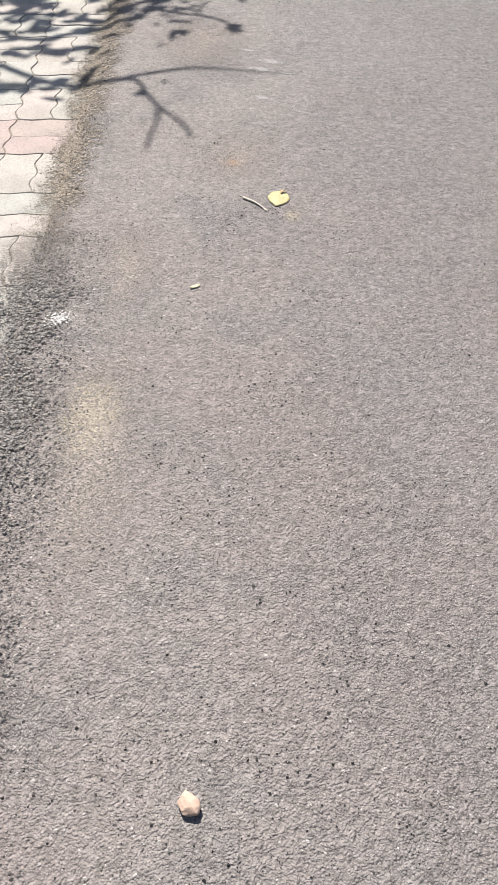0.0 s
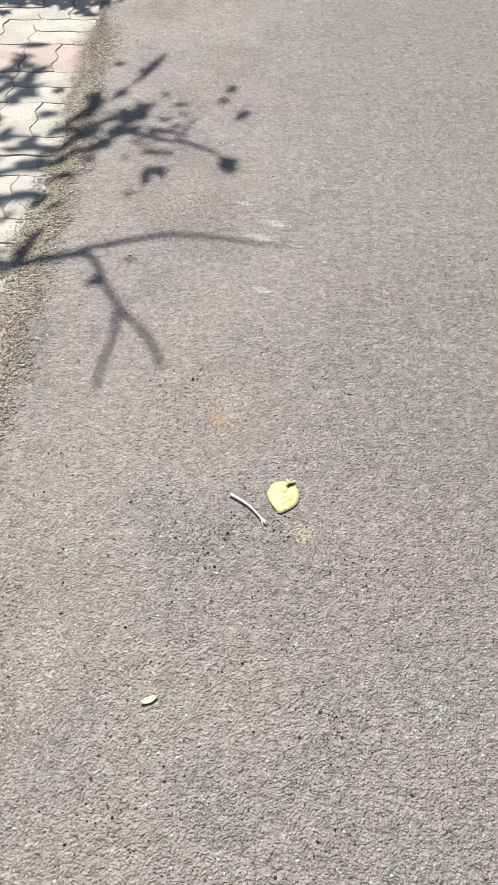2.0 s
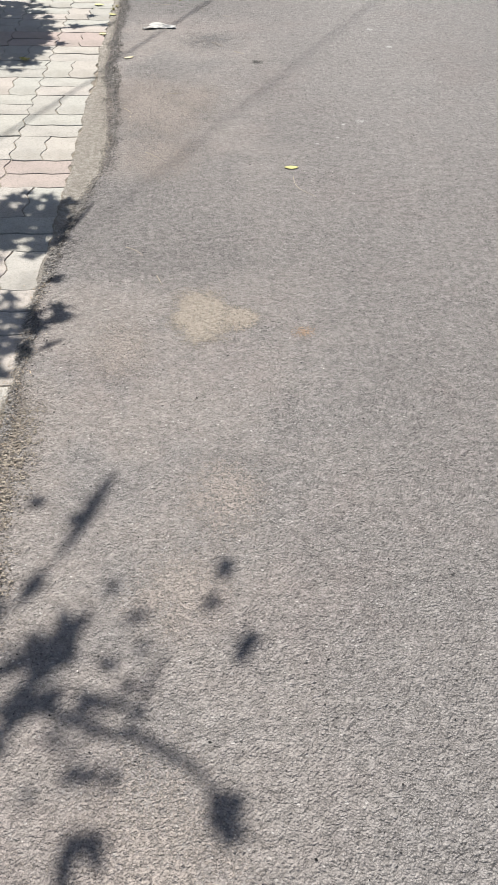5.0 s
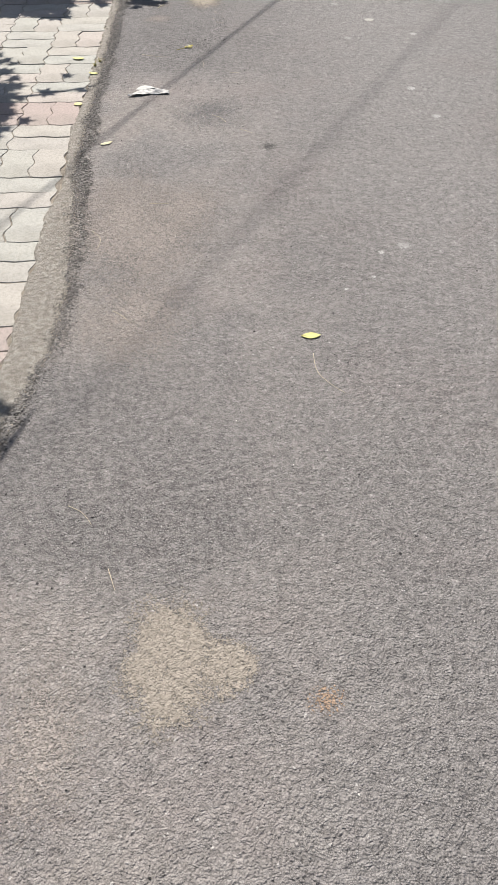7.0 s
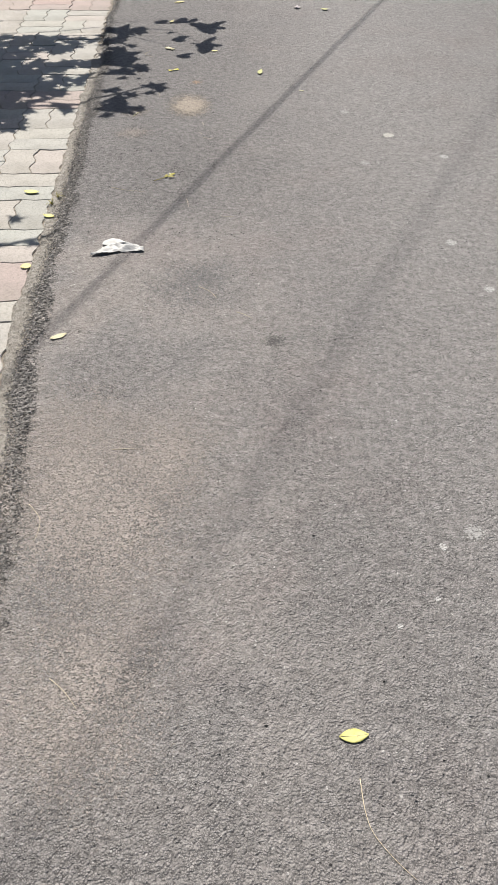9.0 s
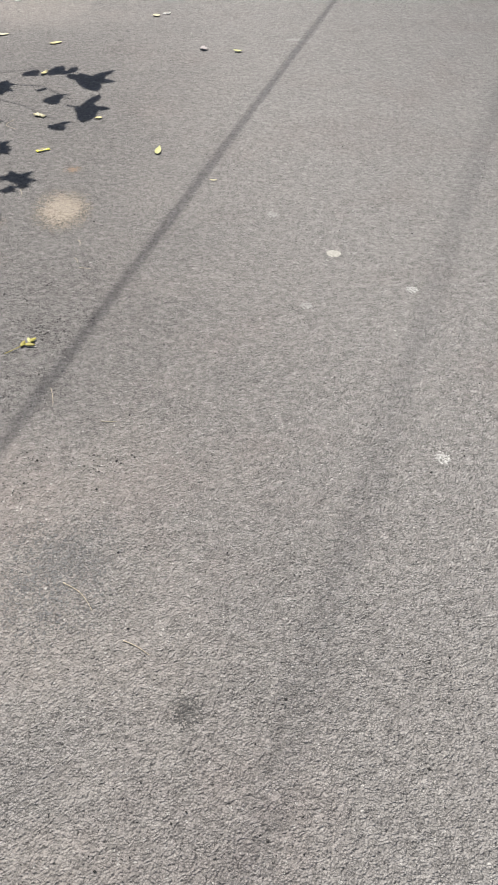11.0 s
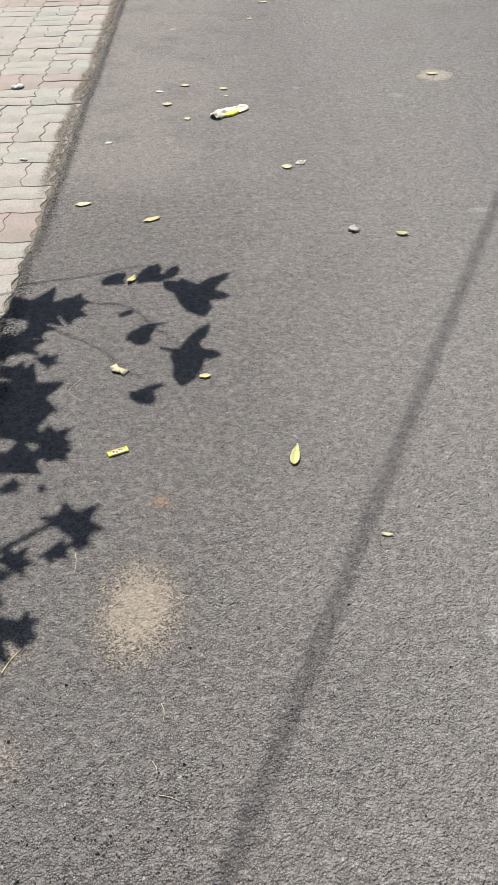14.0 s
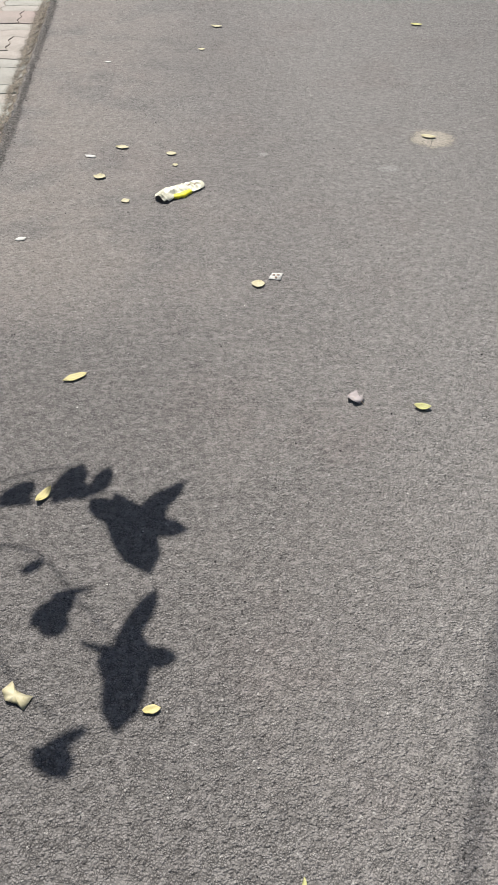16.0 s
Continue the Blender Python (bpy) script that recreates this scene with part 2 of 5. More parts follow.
PALE_GRIT = make_grit("pale_chips", (0.38, 0.36, 0.33), (0.72, 0.69, 0.64))
YELLOW = make_leaf("yellow_leaf", (0.46, 0.40, 0.15), (0.43, 0.38, 0.18))
LEMON = make_leaf("lemon_leaf", (0.43, 0.41, 0.14), (0.40, 0.375, 0.12))
CREAMY = make_leaf("cream_leaf", (0.38, 0.345, 0.185), (0.30, 0.265, 0.13), 0.25)
GREENISH = make_leaf("yellow_green_leaf", (0.42, 0.415, 0.19), (0.38, 0.38, 0.15))
STRAW = make_leaf("straw_leaf", (0.46, 0.42, 0.29), (0.41, 0.37, 0.23), 0.3)
BUFF = make_leaf("buff_leaf", (0.42, 0.31, 0.17), (0.34, 0.25, 0.14), 0.3)
MAUVE = make_leaf("dry_leaf", (0.36, 0.32, 0.32), (0.28, 0.25, 0.25), 0.2)
OLIVE = make_leaf("olive_leaf", (0.30, 0.27, 0.05), (0.22, 0.19, 0.04), 0.3)
RIB = make_plain("leaf_rib", (0.60, 0.55, 0.30), (0.52, 0.47, 0.25), 90)
STEM = make_plain("dry_stem", (0.48, 0.42, 0.32), (0.38, 0.32, 0.23), 120)
PALE_STEM = make_plain("pale_stem", (0.50, 0.46, 0.38), (0.40, 0.36, 0.29), 120)
PAPER = make_plain("white_paper", (0.50, 0.49, 0.465), (0.42, 0.41, 0.39), 55, 0.8, 0.2)
STAINED = make_plain("stained_paper", (0.56, 0.55, 0.52), (0.26, 0.255, 0.245), 95, 0.8, 0.2)
FILM = make_plain("cream_film", (0.64, 0.62, 0.50), (0.57, 0.55, 0.42), 30, 0.3, 0.6)
FILM_YELLOW = make_plain("yellow_film", (0.75, 0.68, 0.03), (0.62, 0.58, 0.02), 50, 0.35, 0.6)
PRINT = make_plain("dark_print", (0.20, 0.12, 0.09), (0.28, 0.2, 0.15), 80)
ROCK = make_plain("pink_stone", (0.40, 0.275, 0.215), (0.45, 0.345, 0.27), 120, 0.85, 0.2, 0.003)
BARK = make_plain("bark", (0.16, 0.12, 0.085), (0.09, 0.065, 0.045), 25, 0.95, 0.1, 0.01)
FOLIAGE = make_leaf("green_leaf", (0.055, 0.11, 0.025), (0.08, 0.14, 0.035), 0.4, (0.09, 0.11, 0.03))
CABLE = make_plain("black_cable", (0.02, 0.02, 0.02), (0.03, 0.03, 0.03), 60)
POLE = make_plain("pole_concrete", (0.32, 0.31, 0.29), (0.40, 0.39, 0.36), 14, 0.9, 0.2, 0.003)


# ---- building helpers ----
def mesh_of(name, bm, material, smooth=True):
    me = bpy.data.meshes.new(name)
    bm.normal_update()
    bm.to_mesh(me)
    bm.free()
    me.materials.append(material)
    if smooth:
        me.polygons.foreach_set("use_smooth", [True] * len(me.polygons))
    return me


def raw_mesh(name, verts, faces, material, smooth=False):
    me = bpy.data.meshes.new(name)
    me.from_pydata(verts, [], faces)
    me.update()
    me.materials.append(material)
    if smooth:
        me.polygons.foreach_set("use_smooth", [True] * len(me.polygons))
    return me


def part(name, bm, material, parent, label="", smooth=True):
    ob = new(name, mesh_of(name, bm, material, smooth))
    ob.parent = parent
    return tagged(ob, label)


def thing(name, m, label, category, group="", kind=""):
    ob = new(name)
    ob.empty_display_size = 0.02
    ob.matrix_world = m
    return tagged(ob, label, category, group, kind)


def tube(bm, pts, radii, sides=6):
    """A tapered tube through the points."""
    pts = [Vector(p) for p in pts]
    rings = []
    for i, p in enumerate(pts):
        d = (pts[min(i + 1, len(pts) - 1)] - pts[max(i - 1, 0)]).normalized()
        a = d.orthogonal().normalized() if i == 0 else (rings_a - d * rings_a.dot(d)).normalized()
        rings_a = a
        b = d.cross(a)
        r = radii[i] if isinstance(radii, (list, tuple)) else radii
        rings.append([bm.verts.new(p + (a * math.cos(q) + b * math.sin(q)) * r)
                      for q in (2 * math.pi * j / sides for j in range(sides))])
    for r0, r1 in zip(rings, rings[1:]):
        for j in range(sides):
            bm.faces.new((r0[j], r0[(j + 1) % sides], r1[(j + 1) % sides], r1[j]))
    bm.faces.new(rings[0][::-1])
    bm.faces.new(rings[-1])


def smooth_line(pts, steps=4):
    """More points along a line, by Catmull-Rom."""
    pts = [Vector(p) for p in pts]
    q = [pts[0] * 2 - pts[1]] + pts + [pts[-1] * 2 - pts[-2]]
    out = []
    for i in range(1, len(q) - 2):
        for s in range(steps):
            t = s / steps
            out.append(0.5 * (2 * q[i] + (q[i + 1] - q[i - 1]) * t + (2 * q[i - 1] - 5 * q[i] + 4 * q[i + 1] - q[i + 2]) * t * t
                              + (3 * q[i] - q[i - 1] - 3 * q[i + 1] + q[i + 2]) * t ** 3))
    return out + [pts[-1]]


def chips(name, places, material, label, category="gravel"):
    """Many loose chips of stone, joined: places of (x, y, z, size)."""
    rng = np.random.default_rng(len(places) + 7)
    base = np.array([(1, 0, 0), (-1, 0, 0), (0, 1, 0), (0, -1, 0), (0, 0, 0.8), (0, 0, -0.5)], float)
    tri = [(0, 2, 4), (2, 1, 4), (1, 3, 4), (3, 0, 4), (2, 0, 5), (1, 2, 5), (3, 1, 5), (0, 3, 5)]
    verts, faces = [], []
    for x, y, z, s in places:
        a = rng.uniform(0, 6.283)
        v = base * rng.uniform(0.55, 1.15, (6, 1)) * s * np.array([1, rng.uniform(0.6, 1), rng.uniform(0.5, 0.95)])
        c, d = math.cos(a), math.sin(a)
        v = np.stack([v[:, 0] * c - v[:, 1] * d + x, v[:, 0] * d + v[:, 1] * c + y, v[:, 2] + z], 1)
        o = len(verts)
        verts.extend(v.tolist())
        faces.extend([(p + o, q + o, r + o) for p, q, r in tri])
    ob = new(name, raw_mesh(name, verts, faces, material))
    return tagged(ob, label, category, "", "stuff")


# ---- ground, road edge and pavement ----
def edge_x(y):
    """Left edge of the asphalt, which runs unevenly along the pavement."""
    ys = (-30, 1.5, 2.2, 3.0, 3.8, 5.3, 5.75, 6.05, 6.4, 6.9, 7.5, 8.3, 9.8, 10.4, 10.9, 11.5, 12.7, 13.8, 60)
    xs = (-0.62, -0.62, -0.60, -0.575, -0.545, -0.555, -0.52, -0.465, -0.428, -0.450, -0.515, -0.515, -0.525, -0.507, -0.555, -0.545, -0.552, -0.545, -0.545)
    e = float(np.interp(y, ys, xs))
    return e + 0.012 * (noise.noise((y * 6, 3.1, 0)) + 0.6 * noise.noise((y * 19, 7.7, 0)) + 0.45 * noise.noise((y * 55, 1.7, 0)))


PAVE_Z = -0.016


def build_ground():
    bm = bmesh.new()
    s = 1500
    bm.faces.new([bm.verts.new(p) for p in ((-s, -s, -0.11), (s, -s, -0.11), (s, s, -0.11), (-s, s, -0.11))])
    tagged(new("ground", mesh_of("ground", bm, SOIL)), "dry brown earth reaching out beyond road and pavement", "ground", "", "structure")


def build_road():
    """Asphalt sheet with a crumbling, rounded edge on the pavement's side."""
    offs = (0.0, 0.004, 0.010, 0.018, 0.030, 0.05, 0.09, 0.2, 0.5, 1.2, 3.9)
    ys = [-30, -12, -4, -1.5] + [-1.0 + 0.012 * i for i in range(1500)] + [17.5, 20, 30, 60]
    verts, faces = [], []
    for y in ys:
        e = edge_x(y)
        verts.append((e - 0.001, y, -0.10))
        for i, o in enumerate(offs):
            drop = -0.017 * math.exp(-o / 0.010)
            rough = 0.0035 * noise.noise((y * 95, o * 95, 2)) * math.exp(-o / 0.05) + 0.002 * noise.noise((y * 30, (e + o) * 30, 5)) * math.exp(-o / 0.06)
            verts.append((e + o + 0.004 * noise.noise((y * 120, o * 80, 4)) * math.exp(-o / 0.03), y, drop + rough))
        verts.append((e + offs[-1], y, -0.10))
    w = len(offs) + 2
    for r in range(len(ys) - 1):
        for c in range(w - 1):
            a = r * w + c
            faces.append((a, a + 1, a + w + 1, a + w))
    tagged(new("road", raw_mesh("road", verts, faces, ASPHALT, True)),
           "worn grey asphalt road, dusty towards the pavement", "road", "", "structure")


CELL = 0.252
X0, Y0 = -0.559, 11.42
ZIG = 0.0085
WAVE = 0.0045


def zig(s):
    """Teeth of the interlocking joints across the rows, two to a cell."""
    u = (s / (CELL / 2)) % 1.0
    return ZIG * max(-1.0, min(1.0, 1.5 * (4 * abs(u - 0.5) - 1)))


def wave(s):
    """The shallow waves of the joints along the rows."""
    u = (s / (CELL / 2)) % 1.0
    return WAVE * (4 * abs(u - 0.5) - 1)


def paver_outline(x0, x1, y0, y1, gap=0.0013):
    def span(a, b):
        n = max(4, round((b - a) / (CELL / 12)))
        return [a + (b - a) * i / n for i in range(n + 1)]
    out = []
    out += [(x, y0 + wave(x) + gap) for x in span(x0, x1)[1:-1]]
    out.append((x1 + zig(y0) - gap, y0 + wave(x1) + gap))
    out += [(x1 + zig(y) - gap, y) for y in span(y0, y1)[1:-1]]
    out.append((x1 + zig(y1) - gap, y1 + wave(x1) - gap))
    out += [(x, y1 + wave(x) - gap) for x in span(x0, x1)[1:-1][::-1]]
    out.append((x0 + zig(y1) + gap, y1 + wave(x0) - gap))
    out += [(x0 + zig(y) + gap, y) for y in span(y0, y1)[1:-1][::-1]]
    out.append((x0 + zig(y0) + gap, y0 + wave(x0) + gap))
    return out


def paver_mesh(kind):
    """One concrete block with bevelled rim: lying along x (0, 1) or along y (2, 3), both halves of a cell."""
    h = CELL / 2
    box = ((0, CELL, 0, h), (0, CELL, h, CELL), (0, h, 0, CELL), (h, CELL, 0, CELL))[kind]
    o = paver_outline(*box)
    cx, cy = (box[0] + box[1]) / 2, (box[2] + box[3]) / 2
    n = len(o)

    def inset(p, d):
        return (p[0] - math.copysign(d, p[0] - cx), p[1] - math.copysign(d, p[1] - cy))
    verts = [(x - cx, y - cy, -0.05) for x, y in o] + [(x - cx, y - cy, -0.003) for x, y in o]
    verts += [(inset(p, 0.0018)[0] - cx, inset(p, 0.0018)[1] - cy, 0.0) for p in o]
    faces = [tuple(range(2 * n, 3 * n))]
    for r in (0, 1):
        for i in range(n):
            j = (i + 1) % n
            faces.append((r * n + i, r * n + j, (r + 1) * n + j, (r + 1) * n + i))
    return verts, faces, (cx, cy)


def build_pavement():
    bm = bmesh.new()
    bmesh.ops.create_cube(bm, size=1)
    bmesh.ops.transform(bm, matrix=Matrix.LocRotScale((-2.25, 15, -0.0605), None, (3.9, 90, 0.08)), verts=bm.verts)
    slab = new("pavement", mesh_of("pavement", bm, BED, False))
    tagged(slab, "sandy bed of a pavement of interlocking concrete blocks", "pavement", "", "structure")
    rng = random.Random(4)
    kinds = [paver_mesh(i) for i in range(4)]
    meshes = {(i, p): raw_mesh("paver", kinds[i][0], kinds[i][1], PINK if p else CREAM) for i in range(4) for p in (0, 1)}
    for c in range(13):
        far = {0: ([], []), 1: ([], [])}
        for k in range(-49, 26):
            x, y = X0 - CELL * (c + 1), Y0 + CELL * k
            pink = 1 if k % 7 == 0 else 0
            lying = (k + c) % 2 == 1
            for i in ((0, 1) if lying else (2, 3)):
                v, f, (cx, cy) = kinds[i]
                z = PAVE_Z + rng.uniform(-0.0025, 0.0015)
                tx, ty, tz = rng.uniform(-0.8, 0.6), rng.uniform(-0.6, 0.6), rng.uniform(-0.5, 0.5)
                m = pose(x + cx + rng.uniform(-.001, .001), y + cy + rng.uniform(-.001, .001), z, tx, ty, tz)
                if c < 2 and -40 <= k <= 24:
                    ob = new("paver", meshes[(i, pink)])
                    ob.parent = slab
                    ob.matrix_local = m
                else:
                    vs, fs = far[pink]
                    o = len(vs)
                    vs.extend([tuple(m @ Vector(p)) for p in v])
                    fs.extend([tuple(q + o for q in g) for g in f])
        if c == 12:
            break
        for p in (0, 1):
            if far[p][0]:
                bank.setdefault(p, ([], []))
                o = len(bank[p][0])
                bank[p][0].extend(far[p][0])
                bank[p][1].extend([tuple(q + o for q in g) for g in far[p][1]])
    for p in (0, 1):
        ob = new("pavers", raw_mesh("pavers", bank[p][0], bank[p][1], PINK if p else CREAM))
        ob.parent = slab
        tagged(ob, "rows of pink blocks" if p else "cream blocks", "", "", "stuff")


bank = {}


def build_edge_strip():
    """Uneven strip of old concrete haunching between blocks and asphalt."""
    verts, faces = [], []
    ys = [-2 + 0.02 * i for i in range(635)]
    offs = (0.0, 0.004, 0.02, 0.05, 0.10, 0.18)
    for y in ys:
        e = X0 - 0.004 + 0.030 * noise.noise((y * 2.1, 5, 1)) + 0.014 * noise.noise((y * 9, 1, 1)) + 0.008 * noise.noise((y * 31, 2, 2))
        for i, o in enumerate(offs):
            z = PAVE_Z + (-0.006 if i == 0 else 0.0035 + 0.003 * noise.noise((y * 22, o * 22, 3)) + 0.002 * noise.noise((y * 70, o * 70, 6)))
            verts.append((e + o, y, z))
    w = len(offs)
    for r in range(len(ys) - 1):
        for c in range(w - 1):
            a = r * w + c
            faces.append((a, a + 1, a + w + 1, a + w))
    tagged(new("trim_edge_strip", raw_mesh("trim_edge_strip", verts, faces, EDGE, True)),
           "crumbling pale concrete strip along the paving blocks", "kerb strip", "", "structure")


build_ground()
build_road()
build_pavement()
build_edge_strip()


# ---- dust, stains and loose grit on the road ----
def patch(name, x, y, rx, ry, turn, material, label, category="stain", lift=0.0022):
    """A thin film of dust or dirt, domed by a hair, its rim broken up by the material."""
    bm = bmesh.new()
    uv = bm.loops.layers.uv.new("UVMap")
    rings, sides = 5, 28
    rows = [[bm.verts.new((0, 0, 0.0006))]]
    for r in range(1, rings + 1):
        q = r / rings
        rows.append([bm.verts.new((q * rx * 1.25 * math.cos(a), q * ry * 1.25 * math.sin(a), 0.0002 + 0.0004 * (1 - q * q)))
                     for a in (2 * math.pi * j / sides for j in range(sides))])
    for j in range(sides):
        bm.faces.new((rows[0][0], rows[1][j], rows[1][(j + 1) % sides]))
    for r in range(1, rings):
        for j in range(sides):
            bm.faces.new((rows[r][j], rows[r + 1][j], rows[r + 1][(j + 1) % sides], rows[r][(j + 1) % sides]))
    for f in bm.faces:
        for l in f.loops:
            l[uv].uv = (0.5 + l.vert.co.x / (rx * 2.5), 0.5 + l.vert.co.y / (ry * 2.5))
    ob = new(name, mesh_of(name, bm, material))
    ob.matrix_world = pose(x, y, 0.0003 + 0.00004 * (len(bpy.data.objects) % 7), 0, 0, turn)
    return tagged(ob, label, category)


patch("dust_patch", -0.050, 5.20, 0.118, 0.185, 4, TAN, "tan patch of dried mud on grey asphalt", "dirt patch", 0.003)
patch("dust_patch", 0.068, 5.175, 0.066, 0.085, 0, TAN, "small greyish patch of dried mud on asphalt", "dirt patch", 0.003)
patch("sand_patch", -0.03, 9.65, 0.14, 0.21, 0, SAND, "spilt pale sand thinning out on asphalt", "sand patch", 0.004)
patch("sand_patch", -0.38, 1.30, 0.11, 0.22, 0, THIN_SAND, "thin spilt sand beside the road edge", "sand patch")
patch("sand_patch", 0.14, 2.17, 0.040, 0.055, 0, THIN_SAND, "small spill of pale sand beside a fallen leaf", "sand patch")
for x, y, rx, ry in ((-0.07, 7.09, 0.20, 0.26), (0.0, 4.42, 0.15, 0.20), (-0.28, 5.02, 0.14, 0.22), (-0.10, 4.13, 0.17, 0.16), (-0.28, 9.56, 0.10, 0.09),
                     (-0.28, 9.30, 0.12, 0.10), (-0.02, 2.55, 0.18, 0.22), (-0.34, 1.9, 0.12, 0.3), (-0.30, 7.0, 0.28, 0.60), (-0.16, 6.85, 0.24, 0.36), (-0.36, 1.2, 0.16, 0.55), (-0.20, 6.4, 0.25, 0.35), (-0.15, 3.5, 0.25, 0.4)):
    patch("dust_film", x, y, rx, ry, 0, FAINT, "faint film of brown dust on asphalt", "dust")
patch("cream_spot", 0.869, 9.258, 0.027, 0.027, 0, GUM, "cream-coloured round spot of dried paint on asphalt", "stain")
for x, y, rx, ry in ((0.931, 8.233, 0.028, 0.032), (0.985, 7.903, 0.024, 0.03), (0.585, 6.756, 0.013, 0.015), (1.071, 9.012, 0.028, 0.028),
                     (0.541, 6.606, 0.010, 0.010), (0.446, 6.536, 0.010, 0.010)):
    patch("pale_spot", x, y, rx, ry, 0, PALE, "small pale round spot stuck to asphalt", "stain")
for x, y, rx, ry in ((0.709, 9.552, 0.034, 0.034), (1.133, 11.543, 0.075, 0.035), (1.028, 12.879, 0.06, 0.05), (0.536, 13.035, 0.035, 0.025), (0.667, 6.799, 0.035, 0.035),
                     (0.72, 8.95, 0.03, 0.03)):
    patch("grey_spot", x, y, rx, ry, 0, GREY, "faint grey worn spot on asphalt", "stain")
for x, y, rx, ry, a in ((0.12, 3.31, 0.080, 0.032, -24), (0.08, 3.235, 0.085, 0.030, -24), (0.07, 2.99, 0.06, 0.022, -20), (0.03, 3.42, 0.05, 0.02, -20), (0.17, 3.20, 0.07, 0.016, -15)):
    patch("scuff_mark", x, y, rx, ry, a, SCUFF, "light scuff mark on grey asphalt", "scuff mark")
patch("oil_spot", 0.25, 7.61, 0.045, 0.05, 0, OIL, "dark oily spot on asphalt", "stain")
patch("damp_film", 0.0, 7.96, 0.26, 0.26, 0, DAMP, "faint dark film on asphalt beside torn paper", "stain")
patch("rust_spot", 0.25, 5.10, 0.05, 0.045, 0, RUST, "brown rusty spot on asphalt", "stain")
patch("rust_spot", 0.00, 9.98, 0.045, 0.045, 0, RUST, "faint orange stain on asphalt", "stain")
patch("rust_spot", -0.035, 2.50, 0.048, 0.055, 0, RUST, "faint orange stain on dusty asphalt", "stain")
patch("lime_spot", -0.50, 1.665, 0.060, 0.045, 20, LIME, "white powder spilt on the rough road edge", "stain").location.z = 0.0075
patch("dried_puddle", 1.275, 13.185, 0.115, 0.115, 0, MUD, "round pale dried puddle on asphalt", "dirt patch")


def make_drift(name, lo, hi, scale, dist, cover):
    """Loose sand or gravel along the road edge, thinning out grain by grain at both rims."""
    k = Mat(name, 0.95, 0.15)
    uv = k.xyz(k.t.nodes.new("ShaderNodeUVMap").outputs[0])
    u = k.math("ABSOLUTE", k.math("SUBTRACT", uv[0], 0.5))
    big, mid, fine = k.noise(4, 4, 0.6), k.noise(40, 4, 0.6), k.noise(scale, 3, 0.6)
    r = k.math("ADD", u, k.math("MULTIPLY", k.math("SUBTRACT", big, 0.5), 0.9))
    r = k.math("ADD", r, k.math("MULTIPLY", k.math("SUBTRACT", mid, 0.5), 0.6))
    r = k.math("ADD", r, k.math("MULTIPLY", k.math("SUBTRACT", fine, 0.5), 1.6))
    k.alpha(k.math("MULTIPLY", k.ramp(r, cover - 0.10, cover + 0.10, 1.0, 0.0), k.math("MULTIPLY", k.math("MULTIPLY", k.ramp(uv[1], 0.0, 0.15), k.ramp(uv[1], 1.0, 0.85)), k.ramp(u, 0.5, 0.36))))
    grain = k.xyz(k.cells(scale, "Color"))[0]
    c = k.mix(grain, lo, hi)
    # hollows of the bump below get a darker colour, as shade between grains
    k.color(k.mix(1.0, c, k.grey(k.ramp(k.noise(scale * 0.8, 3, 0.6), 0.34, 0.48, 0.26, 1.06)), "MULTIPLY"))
    k.bump(k.math("ADD", k.noise(scale * 0.8, 3, 0.6), k.math("MULTIPLY", k.cells(scale), -0.4)), dist, 1.0)
    return k.m


def drift(name, y0, y1, west, east, material, label, lift=0.003):
    verts, faces = [], []
    n, m = int((y1 - y0) / 0.03) + 1, 7
    uvs = []
    for i in range(n + 1):
        y = y0 + (y1 - y0) * i / n
        e = edge_x(y)
        for j in range(m + 1):
            o = west + (east - west) * j / m
            base = PAVE_Z + (0 - PAVE_Z) / (1 + math.exp(-(o - 0.002) / 0.012))
            verts.append((e + o, y, base + lift + 0.0015 * noise.noise((o * 30, y * 30, 8))))
            uvs.append((j / m, i / n))
    w = m + 1
    for i in range(n):
        for j in range(m):
            a = i * w + j
            faces.append((a, a + 1, a + w + 1, a + w))
    me = raw_mesh(name, verts, faces, material, True)
    layer = me.uv_layers.new(name="UVMap")
    for l in me.loops:
        layer.data[l.index].uv = uvs[l.vertex_index]
    return tagged(new(name, me), label, "gravel", "", "stuff")


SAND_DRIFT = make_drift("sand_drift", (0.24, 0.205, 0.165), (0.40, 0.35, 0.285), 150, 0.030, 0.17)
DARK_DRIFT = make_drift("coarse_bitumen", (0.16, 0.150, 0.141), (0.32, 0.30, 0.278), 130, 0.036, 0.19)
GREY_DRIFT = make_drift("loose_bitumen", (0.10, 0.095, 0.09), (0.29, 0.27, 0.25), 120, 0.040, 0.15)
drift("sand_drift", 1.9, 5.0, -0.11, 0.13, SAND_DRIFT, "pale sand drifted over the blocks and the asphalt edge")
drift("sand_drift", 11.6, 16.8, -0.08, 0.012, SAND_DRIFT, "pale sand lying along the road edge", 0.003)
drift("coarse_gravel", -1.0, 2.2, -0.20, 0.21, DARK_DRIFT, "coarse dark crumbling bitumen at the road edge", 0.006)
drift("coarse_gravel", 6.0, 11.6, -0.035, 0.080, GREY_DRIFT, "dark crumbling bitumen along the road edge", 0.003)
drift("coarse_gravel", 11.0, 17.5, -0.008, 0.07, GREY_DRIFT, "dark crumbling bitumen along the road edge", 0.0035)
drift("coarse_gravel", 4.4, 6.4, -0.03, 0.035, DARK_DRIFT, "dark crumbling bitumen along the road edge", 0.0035)


